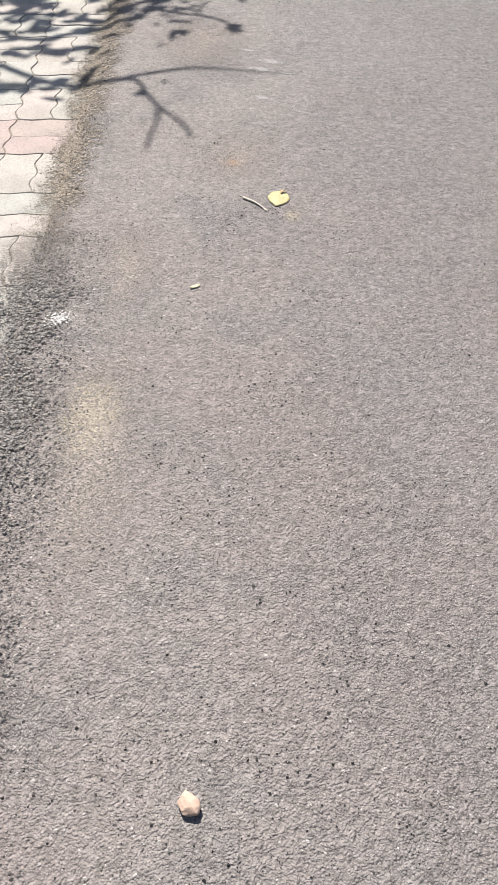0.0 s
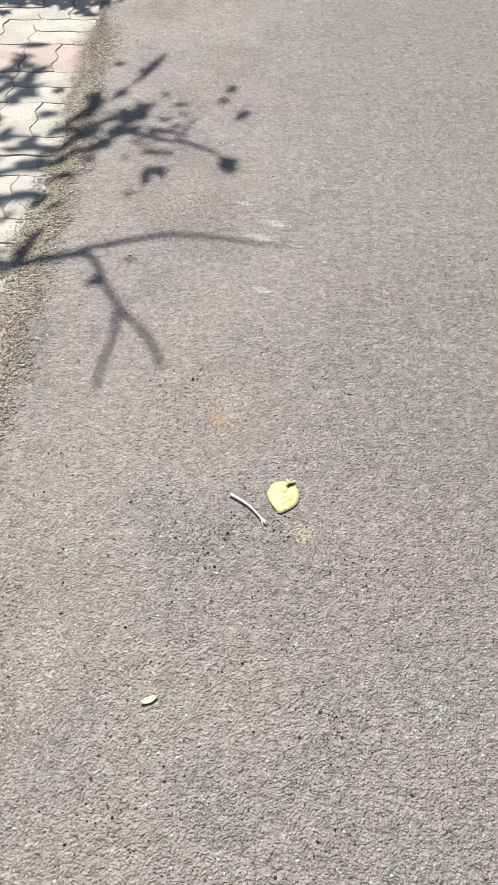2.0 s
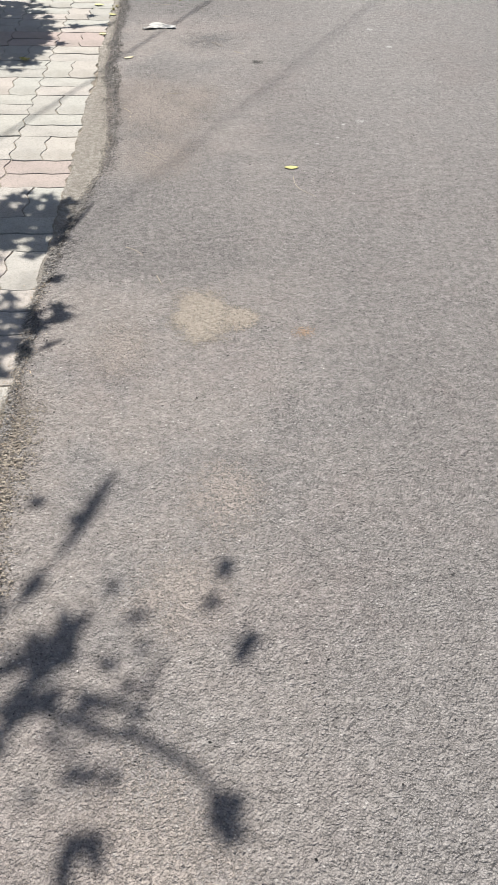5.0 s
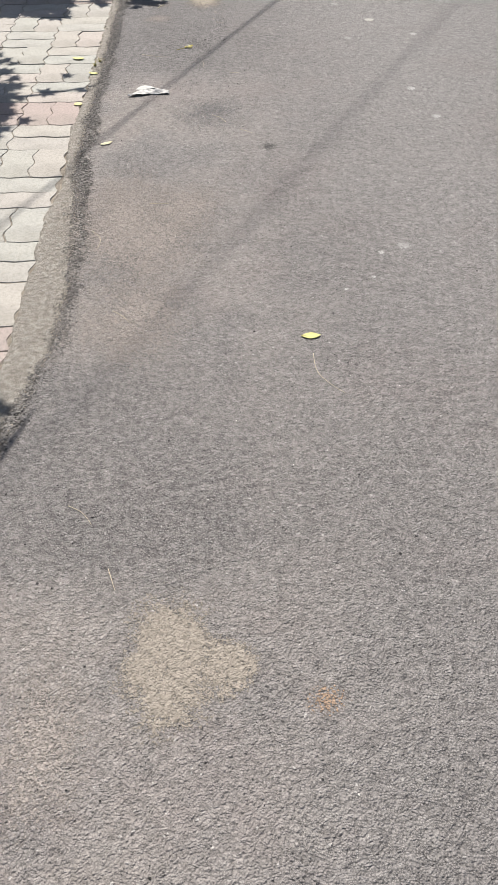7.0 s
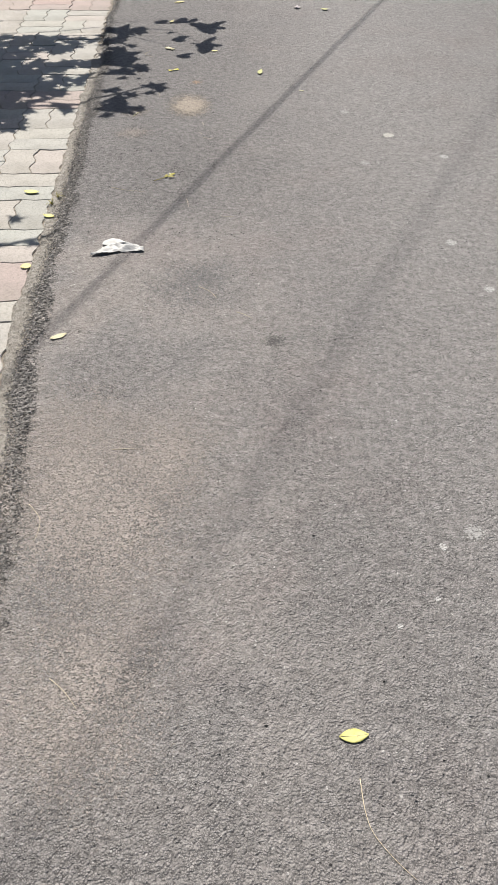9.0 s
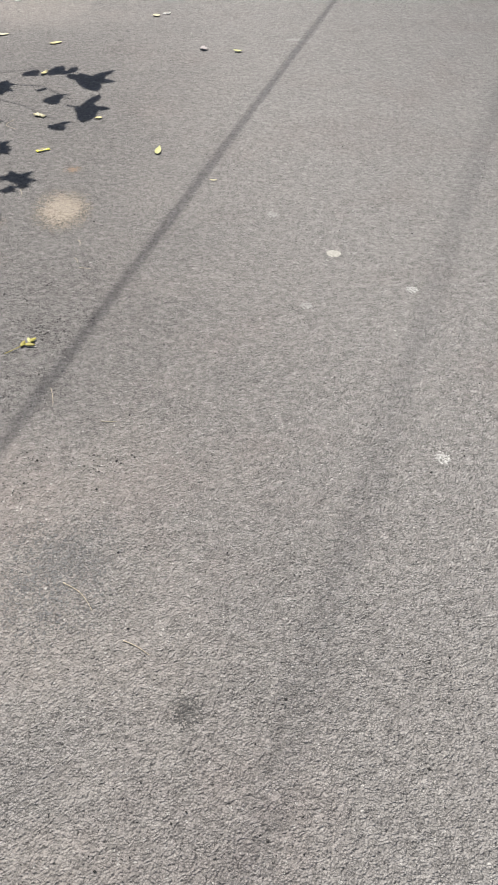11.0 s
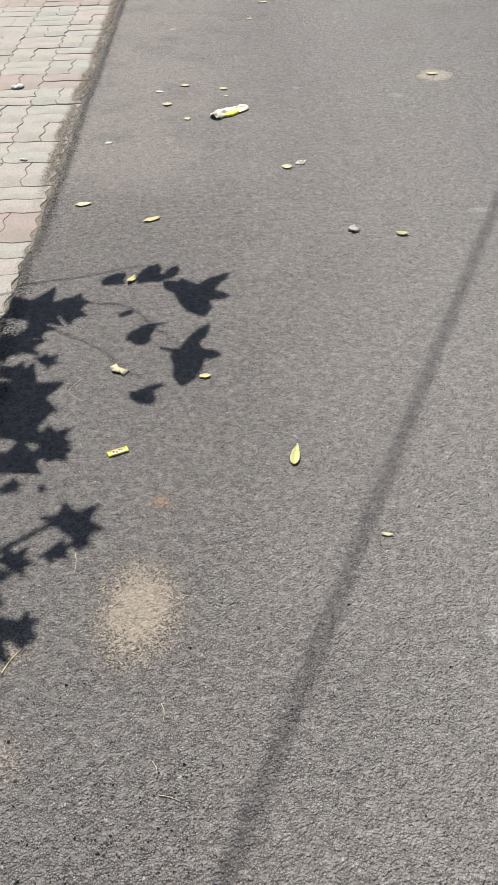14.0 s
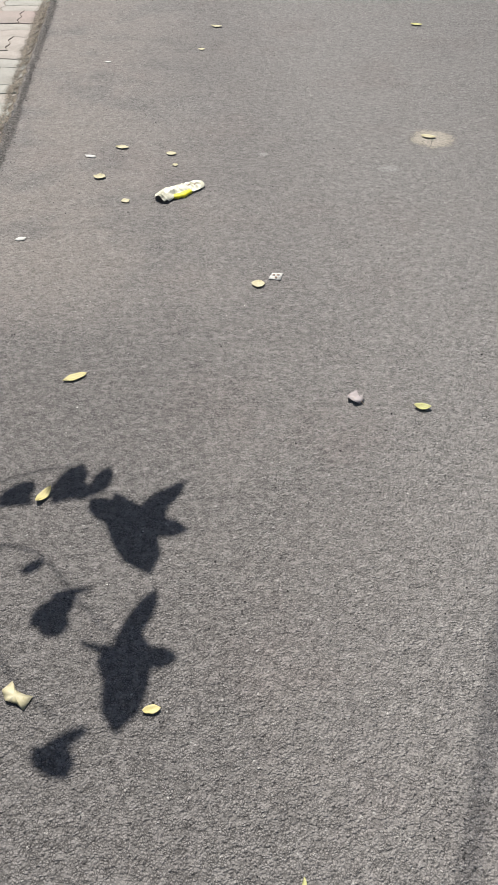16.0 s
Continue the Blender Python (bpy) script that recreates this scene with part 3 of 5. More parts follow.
def scatter_grit():
    rng = random.Random(11)
    dark, sandy, black, pale = [], [], [], []
    # coarse crumbling band along the edge
    for i in range(9000):
        y = rng.uniform(-0.6, 17)
        w = 0.16 if y < 1.8 else (0.10 if y < 5.2 else 0.075)
        u = abs(rng.gauss(0, 0.45))
        x = edge_x(y) + u * w + rng.uniform(-0.012, 0.01)
        z = 0.0 if x > edge_x(y) + 0.02 else -0.010
        dark.append((x, y, z, rng.uniform(0.0018, 0.0058)))
    for i in range(5200):
        y = rng.uniform(-0.6, 2.1)
        dark.append((-0.62 + rng.random() ** 1.4 * 0.24, y, 0.0005, rng.uniform(0.002, 0.0055)))
    # sand and crumbs where blocks meet asphalt
    for i in range(6500):
        y = rng.uniform(1.4, 5.4) if i % 3 else rng.uniform(5.4, 16.5)
        x = edge_x(y) + rng.gauss(0.0, 0.05 if y < 4.2 else 0.022)
        z = PAVE_Z + 0.001 if x < edge_x(y) else 0.0
        sandy.append((x, y, z, rng.uniform(0.0011, 0.0032)))
    size = lambda: min(0.0011 + rng.expovariate(1 / 0.0008), 0.0046)
    for i in range(8500):
        black.append((rng.uniform(-0.5, 2.0), rng.uniform(-0.4, 17), 0.0014, size()))
    for i in range(1500):
        black.append((rng.gauss(0.0, 0.28), rng.uniform(-0.5, 2.8), 0.0014, size()))
    for i in range(85):   # crumbs lying in loose clusters
        cx, cy = rng.gauss(-0.05, 0.2), rng.uniform(0.0, 2.9)
        for j in range(rng.randrange(10, 34)):
            black.append((rng.gauss(cx, 0.03), rng.gauss(cy, 0.045), 0.0014, size()))
    for i in range(95):
        cx, cy = rng.gauss(-0.14, 0.15), rng.gauss(8.95, 0.35)
        for j in range(rng.randrange(8, 26)):
            black.append((rng.gauss(cx, 0.025), rng.gauss(cy, 0.04), 0.0014, size()))
    for i in range(900):
        pale.append((rng.uniform(-0.5, 2.2), rng.uniform(-0.4, 17), 0.001, rng.choice((0.0011, 0.0014, 0.002, 0.0028))))
    fit_ = lambda ps: [p for p in ps if p[0] > edge_x(p[1]) + 0.01]
    chips("edge_gravel", dark, DARK_GRIT, "loose dark stone chips along the broken asphalt edge")
    chips("sandy_crumbs", sandy, SAND_GRIT, "sandy crumbs where paving blocks meet the asphalt")
    chips("black_chips", fit_(black), BLACK_GRIT, "scattered tiny black stone chips on the road")
    chips("pale_chips", fit_(pale), PALE_GRIT, "scattered tiny pale stone chips on the road")


scatter_grit()


# ---- trees and cables whose shade falls on the road ----
def aloft(x, y, h):
    """The place at height h whose shade falls at (x, y)."""
    return Vector((x + SUN_X * h, y + SUN_Y * h, h))


def lobed_leaf(bm, at, r, turn, lobes=5, tilt=0.0, deep=0.45, lean=0.0):
    """A hand-shaped leaf blade: pointed lobes round the stalk, slightly folded."""
    m = Matrix.Translation(at) @ Matrix.Rotation(turn, 4, "Z") @ Matrix.Rotation(tilt, 4, "X") @ Matrix.Rotation(lean, 4, "Y")
    mid = bm.verts.new(m @ Vector((0, 0, 0.004)))
    rim = []
    n = lobes * 2
    for i in range(n + 1):
        a = -2.35 + 4.7 * i / n
        q = r * ((1.0 if abs(a) < 0.6 else 0.86) if i % 2 else deep)
        if i in (0, n):
            q = r * 0.30
        rim.append(bm.verts.new(m @ Vector((q * math.cos(a), q * math.sin(a), -0.05 * q))))
    for a, b in zip(rim, rim[1:]):
        bm.faces.new((mid, a, b))
    bm.faces.new((mid, rim[-1], rim[0]))


def oval_leaf(bm, at, length, width, turn, tilt=0.0, full=0.75):
    m = Matrix.Translation(at) @ Matrix.Rotation(turn, 4, "Z") @ Matrix.Rotation(tilt, 4, "X")
    n = 5
    left, right, mid = [], [], []
    for i in range(n + 1):
        t = i / n
        w = width * 0.5 * math.sin(math.pi * t) ** full if 0 < t < 1 else 0.0012
        x = (t - 0.5) * length
        mid.append(bm.verts.new(m @ Vector((x, 0, 0.0))))
        left.append(bm.verts.new(m @ Vector((x, w, 0.1 * w))))
        right.append(bm.verts.new(m @ Vector((x, -w, 0.1 * w))))
    for i in range(n):
        bm.faces.new((mid[i], mid[i + 1], left[i + 1], left[i]))
        bm.faces.new((right[i], right[i + 1], mid[i + 1], mid[i]))


def shade_oval(bm, h, rng, rows, jagged=False, lobed=False):
    """Leaves by the two ends and the width of their shade; jagged: plain fingers of a spray; lobed: whole hand-shaped blades."""
    for x0, y0, x1, y1, w in rows:
        at = aloft((x0 + x1) / 2, (y0 + y1) / 2, h + rng.uniform(-0.06, 0.06))
        turn = math.atan2(y1 - y0, x1 - x0)
        size = math.hypot(x1 - x0, y1 - y0)
        if lobed:
            lobed_leaf(bm, at, 0.46 * max(size, w * 1.2), turn, 5, rng.uniform(-.2, .2), rng.uniform(0.48, 0.60))
            continue
        if jagged:
            oval_leaf(bm, at, size * 1.02, w * 1.0, turn, rng.uniform(-.15, .15), 0.42)
            continue
        oval_leaf(bm, at, size * 1.06, w, turn)
        for i in range(3 if w > 0.04 else 1):   # small leaflets along the rim
            q, side = rng.uniform(0.15, 0.95), rng.choice((-1, 1))
            p = at + Vector((x1 - x0, y1 - y0, 0)) * (q - 0.5) + Vector((-math.sin(turn), math.cos(turn), 0)) * side * w * 0.42
            oval_leaf(bm, p, rng.uniform(0.03, 0.055), rng.uniform(0.012, 0.022), turn + side * rng.uniform(0.4, 1.2))


def tree(trunk_xy, height, limbs, fill, label, seed, crown):
    """Trunk, limbs as (height, radius, shade line), and a crown: fill(bm, rng) adds the leaves."""
    rng = random.Random(seed)
    x, y = trunk_xy
    root = thing("street_tree", pose(x, y, PAVE_Z), label, "tree", "street trees")
    inv = Matrix.Translation((-x, -y, -PAVE_Z))
    bm = bmesh.new()
    pts = [(0, 0, -0.02), (0.02, 0.01, 0.25), (-0.03, 0.03, 0.9), (0.03, -0.02, 1.7), (0.0, 0.05, height * 0.75), (0.04, 0.08, height)]
    rad = [0.11, 0.085, 0.075, 0.068, 0.05, 0.02]
    line = smooth_line(pts, 4)
    tube(bm, line, [float(np.interp(p.z, [q[2] for q in pts], rad)) for p in line], 10)
    part("trunk", bm, BARK, root)
    for h, r0, r1, shade, joined in limbs:
        bm = bmesh.new()
        line = [aloft(px, py, h + 0.05 * math.sin(3 * i)) for i, (px, py) in enumerate(shade)]
        if joined:
            a = Vector((x, y, h - 0.5))
            line = [a, a.lerp(line[0], 0.5) + Vector((0, 0, -0.05))] + line
        line = smooth_line([inv @ p for p in line], 4)
        k = len(line)
        tube(bm, line, [r0 + (r1 - r0) * i / (k - 1) for i in range(k)], 6)
        part("limb", bm, BARK, root)
    bm = bmesh.new()
    fill(bm, rng)
    # the rest of the crown, whose shade falls behind the pavement
    for i in range(crown):
        h = rng.uniform(height * 0.62, height * 1.12)
        px, py = rng.gauss(x + 0.62, 0.42), rng.gauss(y - 0.6 * h, 0.75)
        if px < -1.42:
            lobed_leaf(bm, aloft(px, py, h), rng.uniform(0.05, 0.10), rng.uniform(0, 6.28), 5, rng.uniform(-.5, .5), 0.5, rng.uniform(-.4, .4))
    bmesh.ops.transform(bm, matrix=inv, verts=bm.verts)
    part("crown", bm, FOLIAGE, root, "broad green leaves", False)


def fill_first(bm, rng):
    h = 3.1
    shade_oval(bm, h, rng, (
        (-0.358, 4.232, -0.258, 4.509, 0.035), (-0.360, 4.338, -0.287, 4.369, 0.040), (-0.494, 3.951, -0.489, 4.174, 0.050), (-0.510, 4.105, -0.460, 4.078, 0.040),
        (-0.424, 4.105, -0.388, 4.203, 0.040), (-0.384, 3.902, -0.296, 4.078, 0.070), (-0.461, 3.926, -0.336, 4.012, 0.040), (-0.354, 4.038, -0.295, 3.974, 0.050),
        (-0.442, 4.385, -0.411, 4.418, 0.035), (-0.473, 3.724, -0.405, 3.832, 0.050), (-0.528, 3.800, -0.458, 3.902, 0.040), (-0.44, 3.86, -0.30, 3.90, 0.05)))
    shade_oval(bm, h, rng, (
        (-0.049, 3.627, 0.013, 3.697, 0.055), (-0.036, 3.687, -0.002, 3.597, 0.045), (0.009, 3.947, 0.049, 4.036, 0.040), (-0.021, 4.159, 0.012, 4.225, 0.036),
        (-0.053, 4.077, -0.021, 4.131, 0.026), (-0.277, 3.516, -0.272, 3.640, 0.034), (-0.284, 3.620, -0.223, 3.610, 0.036), (-0.238, 3.629, -0.220, 3.562, 0.032),
        (-0.257, 3.974, -0.217, 3.937, 0.024), (-0.331, 3.456, -0.316, 3.490, 0.022), (-0.290, 3.831, -0.266, 3.901, 0.030), (-0.281, 3.901, -0.146, 3.841, 0.022)))
    shade_oval(bm, h, rng, ((-0.392, 3.035, -0.348, 3.020, 0.045), (-0.305, 3.12, -0.28, 3.13, 0.022), (-0.59, 3.22, -0.55, 3.30, 0.04), (-0.66, 3.09, -0.60, 3.14, 0.03)))
    for i in range(40):   # smaller leaves between the limbs
        x, y = rng.uniform(-0.56, -0.16), rng.gauss(3.92, 0.12)
        oval_leaf(bm, aloft(x, y, h + rng.uniform(0.2, 0.7)), rng.uniform(0.04, 0.075), rng.uniform(0.02, 0.035), rng.uniform(0.2, 1.6), rng.uniform(-.3, .3))
    for i in range(150):   # the dense part of the crown, over the blocks
        x, y = rng.uniform(-1.55, -0.74), rng.gauss(4.22, 0.22)
        if x > -0.86 and y < 4.1:
            continue
        oval_leaf(bm, aloft(x, y, h + rng.uniform(-.2, .6)), rng.uniform(0.07, 0.14), rng.uniform(0.04, 0.065), rng.uniform(-0.4, 1.3), rng.uniform(-.3, .3))
    for i in range(135):   # shade over the paving blocks
        x, y = rng.uniform(-1.25, -0.53), rng.choice((rng.gauss(3.16, 0.04), rng.gauss(3.47, 0.09), rng.gauss(3.95, 0.16), rng.gauss(3.80, 0.10)))
        oval_leaf(bm, aloft(x, y, h + rng.uniform(-.3, .3)), rng.uniform(0.06, 0.13), rng.uniform(0.03, 0.055), rng.uniform(-0.3, 1.2), rng.uniform(-.3, .3))


def fill_second(bm, rng):
    for i in range(620):
        which = rng.random()
        if which < 0.50:
            x, y = rng.uniform(-1.35, -0.53), rng.gauss(5.83, 0.095)
        elif which < 0.82:
            x, y = rng.uniform(-1.30, -0.53), rng.gauss(5.13, 0.09)
        else:
            x, y = rng.uniform(-1.4, -0.70), rng.gauss(5.47, 0.16)
        if x > -0.50 or (y > 6.08 and x > -0.9):
            continue
        h = 1.9 + rng.uniform(-0.15, 0.5)
        lobed_leaf(bm, aloft(x, y, h), rng.uniform(0.04, 0.075), rng.uniform(0, 6.28), 5, rng.uniform(-.4, .4), 0.5, rng.uniform(-.4, .4))
    shade_oval(bm, 1.9, rng, ((-0.512, 5.146, -0.436, 5.220, 0.050), (-0.540, 5.398, -0.479, 5.442, 0.030), (-0.516, 5.008, -0.442, 5.077, 0.018), (-0.506, 5.713, -0.433, 5.988, 0.016)))
    for x, y, r, t in ((-0.487, 5.235, 0.06, 0.3), (-0.51, 5.40, 0.04, 0.8), (-0.62, 6.05, 0.06, 1.2), (-0.70, 6.08, 0.05, 1.9), (-0.545, 5.86, 0.05, 0.2), (-0.56, 5.05, 0.05, 5.5)):
        lobed_leaf(bm, aloft(x, y, 1.9), r, t, 5)


def fill_third(bm, rng):
    for i in range(620):
        x, y = rng.gauss(-1.16, 0.17), rng.gauss(8.05, 0.30)
        if x > -0.86 or y < 7.48:
            continue
        lobed_leaf(bm, aloft(x, y, 1.8 + rng.uniform(-.1, .5)), rng.uniform(0.05, 0.085), rng.uniform(0, 6.28), 5, rng.uniform(-.3, .3), 0.5, rng.uniform(-.3, .3))
    for x, y, r, t in ((-0.752, 8.27, 0.085, 0.4), (-0.80, 7.95, 0.07, 0.1), (-0.93, 7.72, 0.08, 5.4), (-0.573, 8.30, 0.055, 4.2), (-0.684, 8.487, 0.06, 0.3), (-0.86, 8.2, 0.06, 0.9)):
        lobed_leaf(bm, aloft(x, y, 1.7), r, t, 5)


def fill_fourth(bm, rng):
    h = 1.55
    # the hand-shaped sprays that reach farthest over the asphalt
    shade_oval(bm, h, rng, (
        (0.012, 11.081, 0.094, 10.825, 0.105), (0.011, 10.924, 0.180, 11.117, 0.055), (0.035, 10.985, 0.180, 10.950, 0.062), (0.051, 10.860, 0.119, 11.085, 0.075),
        (-0.131, 11.049, -0.068, 11.186, 0.070), (-0.117, 11.117, -0.041, 11.073, 0.065), (-0.041, 11.073, -0.005, 11.172, 0.05), (-0.046, 11.064, 0.028, 10.984, 0.065),
        (-0.254, 11.047, -0.179, 11.130, 0.060), (-0.249, 11.104, -0.177, 11.052, 0.05), (-0.179, 10.842, -0.134, 10.881, 0.030)), True)
    shade_oval(bm, h, rng, (
        (0.035, 10.454, 0.067, 10.693, 0.095), (0.024, 10.616, 0.110, 10.788, 0.050), (0.046, 10.622, 0.152, 10.612, 0.058), (-0.046, 10.662, 0.023, 10.630, 0.018),
        (0.005, 10.654, 0.081, 10.512, 0.080), (-0.145, 10.703, -0.060, 10.780, 0.065), (-0.120, 10.680, -0.074, 10.735, 0.060), (-0.113, 10.783, -0.025, 10.794, 0.020),
        (-0.111, 10.439, -0.041, 10.379, 0.055), (-0.095, 10.427, -0.012, 10.473, 0.034), (-0.082, 10.449, -0.045, 10.374, 0.055)), True)
    # the sprays nearer to the pavement
    shade_oval(bm, h, rng, (
        (-0.531, 10.683, -0.394, 11.061, 0.149), (-0.448, 10.810, -0.274, 10.952, 0.121), (-0.427, 11.025, -0.292, 10.853, 0.095), (-0.507, 10.560, -0.448, 10.810, 0.149),
        (-0.423, 10.556, -0.326, 10.641, 0.108), (-0.485, 10.445, -0.433, 10.616, 0.135), (-0.454, 10.288, -0.393, 10.335, 0.121), (-0.371, 10.165, -0.244, 10.288, 0.095),
        (-0.338, 10.233, -0.240, 10.136, 0.081), (-0.365, 10.211, -0.292, 10.172, 0.081), (-0.413, 10.078, -0.355, 10.033, 0.095), (-0.320, 10.031, -0.281, 10.051, 0.047)), True, True)
    shade_oval(bm, h, rng, (
        (-0.285, 9.818, -0.137, 9.992, 0.078), (-0.230, 9.889, -0.141, 9.839, 0.081), (-0.281, 9.872, -0.191, 9.796, 0.081), (-0.350, 9.752, -0.301, 9.837, 0.121),
        (-0.331, 9.654, -0.228, 9.581, 0.108), (-0.310, 9.549, -0.252, 9.620, 0.108), (-0.494, 9.820, -0.303, 9.658, 0.135), (-0.420, 9.436, -0.335, 9.738, 0.135),
        (-0.534, 10.782, -0.354, 10.782, 0.095), (-0.470, 10.20, -0.40, 10.617, 0.121), (-0.489, 10.078, -0.436, 10.50, 0.135), (-0.409, 9.989, -0.370, 10.262, 0.081),
        (-0.49, 9.55, -0.36, 9.50, 0.121), (-0.47, 9.95, -0.38, 9.80, 0.081)), True, True)
    for i in range(620):  # denser shade over the blocks
        x, y = rng.gauss(-1.00, 0.22), rng.uniform(9.42, 10.85)
        if x > -0.52 or (x > -0.80 and y < 9.75 and rng.random() < 0.85) or (10.40 < y < 10.56 and x > -0.9) or (x > -0.68 and rng.random() < 0.6):
            continue
        lobed_leaf(bm, aloft(x, y, 1.6 + rng.uniform(-.1, .4)), rng.uniform(0.055, 0.095), rng.uniform(0, 6.28), 5, rng.uniform(-.3, .3), 0.5, rng.uniform(-.3, .3))


tree((-2.55, 6.2), 3.6, (
    (3.0, 0.026, 0.010, ((-1.15, 3.55), (-0.85, 3.25), (-0.62, 3.13), (-0.48, 3.14), (-0.40, 3.186), (-0.25, 3.239)), True),
    (3.05, 0.011, 0.003, ((-0.25, 3.239), (-0.16, 3.254), (-0.02, 3.231), (0.07, 3.212), (0.22, 3.20)), False),
    (3.0, 0.013, 0.008, ((-0.48, 3.15), (-0.41, 3.15), (-0.375, 3.104), (-0.343, 3.011), (-0.296, 2.909), (-0.236, 2.826), (-0.194, 2.745), (-0.178, 2.68)), False),
    (3.0, 0.010, 0.007, ((-0.303, 2.894), (-0.302, 2.795), (-0.319, 2.688), (-0.323, 2.60)), False),
    (3.1, 0.020, 0.009, ((-0.95, 3.62), (-0.70, 3.66), (-0.52, 3.725), (-0.448, 3.751), (-0.402, 3.828), (-0.349, 3.862), (-0.244, 3.815), (-0.172, 3.803)), True),
    (3.1, 0.011, 0.006, ((-0.172, 3.803), (-0.099, 3.758), (-0.057, 3.726), (-0.018, 3.655)), False),
    (3.1, 0.010, 0.007, ((-0.75, 3.62), (-0.532, 3.84), (-0.46, 3.934), (-0.36, 4.02)), False),
    (3.1, 0.009, 0.005, ((-0.20, 3.80), (-0.174, 3.84), (-0.155, 3.908), (-0.125, 3.985)), False),
    (3.1, 0.004, 0.003, ((-0.55, 3.86), (-0.47, 4.05), (-0.40, 4.16), (-0.36, 4.25), (-0.26, 4.50)), False),
), fill_first, "street tree with sparse bare limbs and few leaves beside the road", 3, 120)
tree((-2.45, 7.6), 3.0, (
    (1.95, 0.026, 0.008, ((-1.4, 6.0), (-1.1, 5.85), (-0.8, 5.8), (-0.6, 5.82)), True),
    (1.9, 0.022, 0.006, ((-1.35, 5.3), (-1.0, 5.15), (-0.7, 5.17), (-0.5, 5.235)), True),
), fill_second, "leafy street tree standing on the block pavement", 5, 170)
tree((-2.40, 9.6), 2.9, (
    (1.75, 0.024, 0.007, ((-1.35, 8.35), (-1.05, 8.25), (-0.8, 8.24), (-0.6, 8.32), (-0.49, 8.36)), True),
    (1.75, 0.020, 0.007, ((-1.35, 7.95), (-1.1, 7.85), (-0.85, 7.92)), True),
), fill_third, "leafy street tree standing on the block pavement", 6, 150)
tree((-2.40, 11.9), 3.0, (
    (1.65, 0.0060, 0.002, ((-1.3, 10.9), (-0.9, 10.95), (-0.6, 11.04), (-0.466, 11.08), (-0.317, 11.11), (-0.11, 11.178), (0.0, 11.10)), True),
    (1.65, 0.0060, 0.002, ((-0.9, 10.85), (-0.521, 10.895), (-0.389, 10.945), (-0.26, 10.93), (-0.147, 10.896), (-0.02, 10.72), (0.05, 10.65)), False),
    (1.65, 0.0035, 0.0015, ((-0.46, 10.84), (-0.345, 10.756), (-0.212, 10.654), (-0.145, 10.561), (-0.07, 10.49)), False),
    (1.70, 0.022, 0.007, ((-1.3, 10.1), (-0.9, 10.05), (-0.55, 10.1), (-0.35, 10.2)), True),
    (1.70, 0.018, 0.007, ((-1.2, 9.65), (-0.8, 9.70), (-0.5, 9.75), (-0.25, 9.92)), True),
), fill_fourth, "leafy street tree with large hand-shaped leaves beside the road", 8, 180)


def cable(line, h, r, label):
    """An overhead cable between two poles, by the line of its shade."""
    (xa, ya), (xb, yb) = line
    d = Vector((xb - xa, yb - ya, 0)).normalized()
    mid = Vector(((xa + xb) / 2, (ya + yb) / 2, 0))
    a, b = aloft(*(mid - d * 21).xy, h), aloft(*(mid + d * 23).xy, h)
    bm = bmesh.new()
    pts = []
    for i in range(41):
        t = i / 40
        pts.append(a.lerp(b, t) + Vector((0, 0, 0.25 * (2 * t - 1) ** 2)))
    tube(bm, pts, r, 8)
    tagged(new("overhead_cable", mesh_of("overhead_cable", bm, CABLE)), label, "cable")
    for p in (a, b):
        pole = thing("utility_pole", pose(p.x, p.y, -0.11), "grey concrete utility pole carrying a cable", "utility pole", "utility poles")
        bm = bmesh.new()
        tube(bm, [(0, 0, -0.3), (0, 0, h * 0.5), (0, 0, h + 0.35 - r)], [0.14, 0.115, 0.09], 14)
        part("shaft", bm, POLE, pole)
        bm = bmesh.new()
        tube(bm, [(-0.25, 0, h + 0.22), (0.25, 0, h + 0.22)], 0.035, 6)
        part("crossarm", bm, POLE, pole)


cable(((-0.38, 7.836), (1.84, 13.087)), 4.2, 0.0074, "thick black cable hanging over the road")
cable(((-0.203, 6.252), (2.299, 11.38)), 7.6, 0.0050, "thin black cable hanging over the road")


# ---- litter on road and pavement ----
def blade_grid(length, width, curl, fold, notch=0.0, tip=0.75, seed=0, taper=0.0):
    """A fallen leaf: pointed oval, curled along its length and folded at the rib."""
    rng = random.Random(seed)
    bm = bmesh.new()
    n, m = 12, 6
    rows = []
    for i in range(n + 1):
        t = i / n
        w = width * 0.5 * max(math.sin(math.pi * min(max(t, 0.0), 1.0)), 0.0) ** tip * (1 + taper * (0.5 - t) * 1.8) + 0.0004
        row = []
        for j in range(m + 1):
            s = 2 * j / m - 1
            x = (t - 0.5) * length
            if notch and s > 0 and t > 0.55:
                w2 = w * (1 - notch * math.sin(math.pi * (t - 0.55) / 0.45))
            else:
                w2 = w
            wob = 0.10 * width * noise.noise((t * 4 + seed, s * 2, seed))
            row.append(bm.verts.new((x, s * w2 + wob, curl * (2 * t - 1) ** 2 + fold * abs(s) * w * 2 + 0.05 * width * noise.noise((t * 3, s * 2, seed + 5)))))
        rows.append(row)
    for a, b in zip(rows, rows[1:]):
        for j in range(m):
            bm.faces.new((a[j], b[j], b[j + 1], a[j + 1]))
    low = min(v.co.z for v in bm.verts)
    for v in bm.verts:
        v.co.z -= low - 0.0006
    return bm


def solid(ob, t=0.0007):
    mod = ob.modifiers.new("thick", "SOLIDIFY")
    mod.thickness, mod.offset = t, 0
    return ob


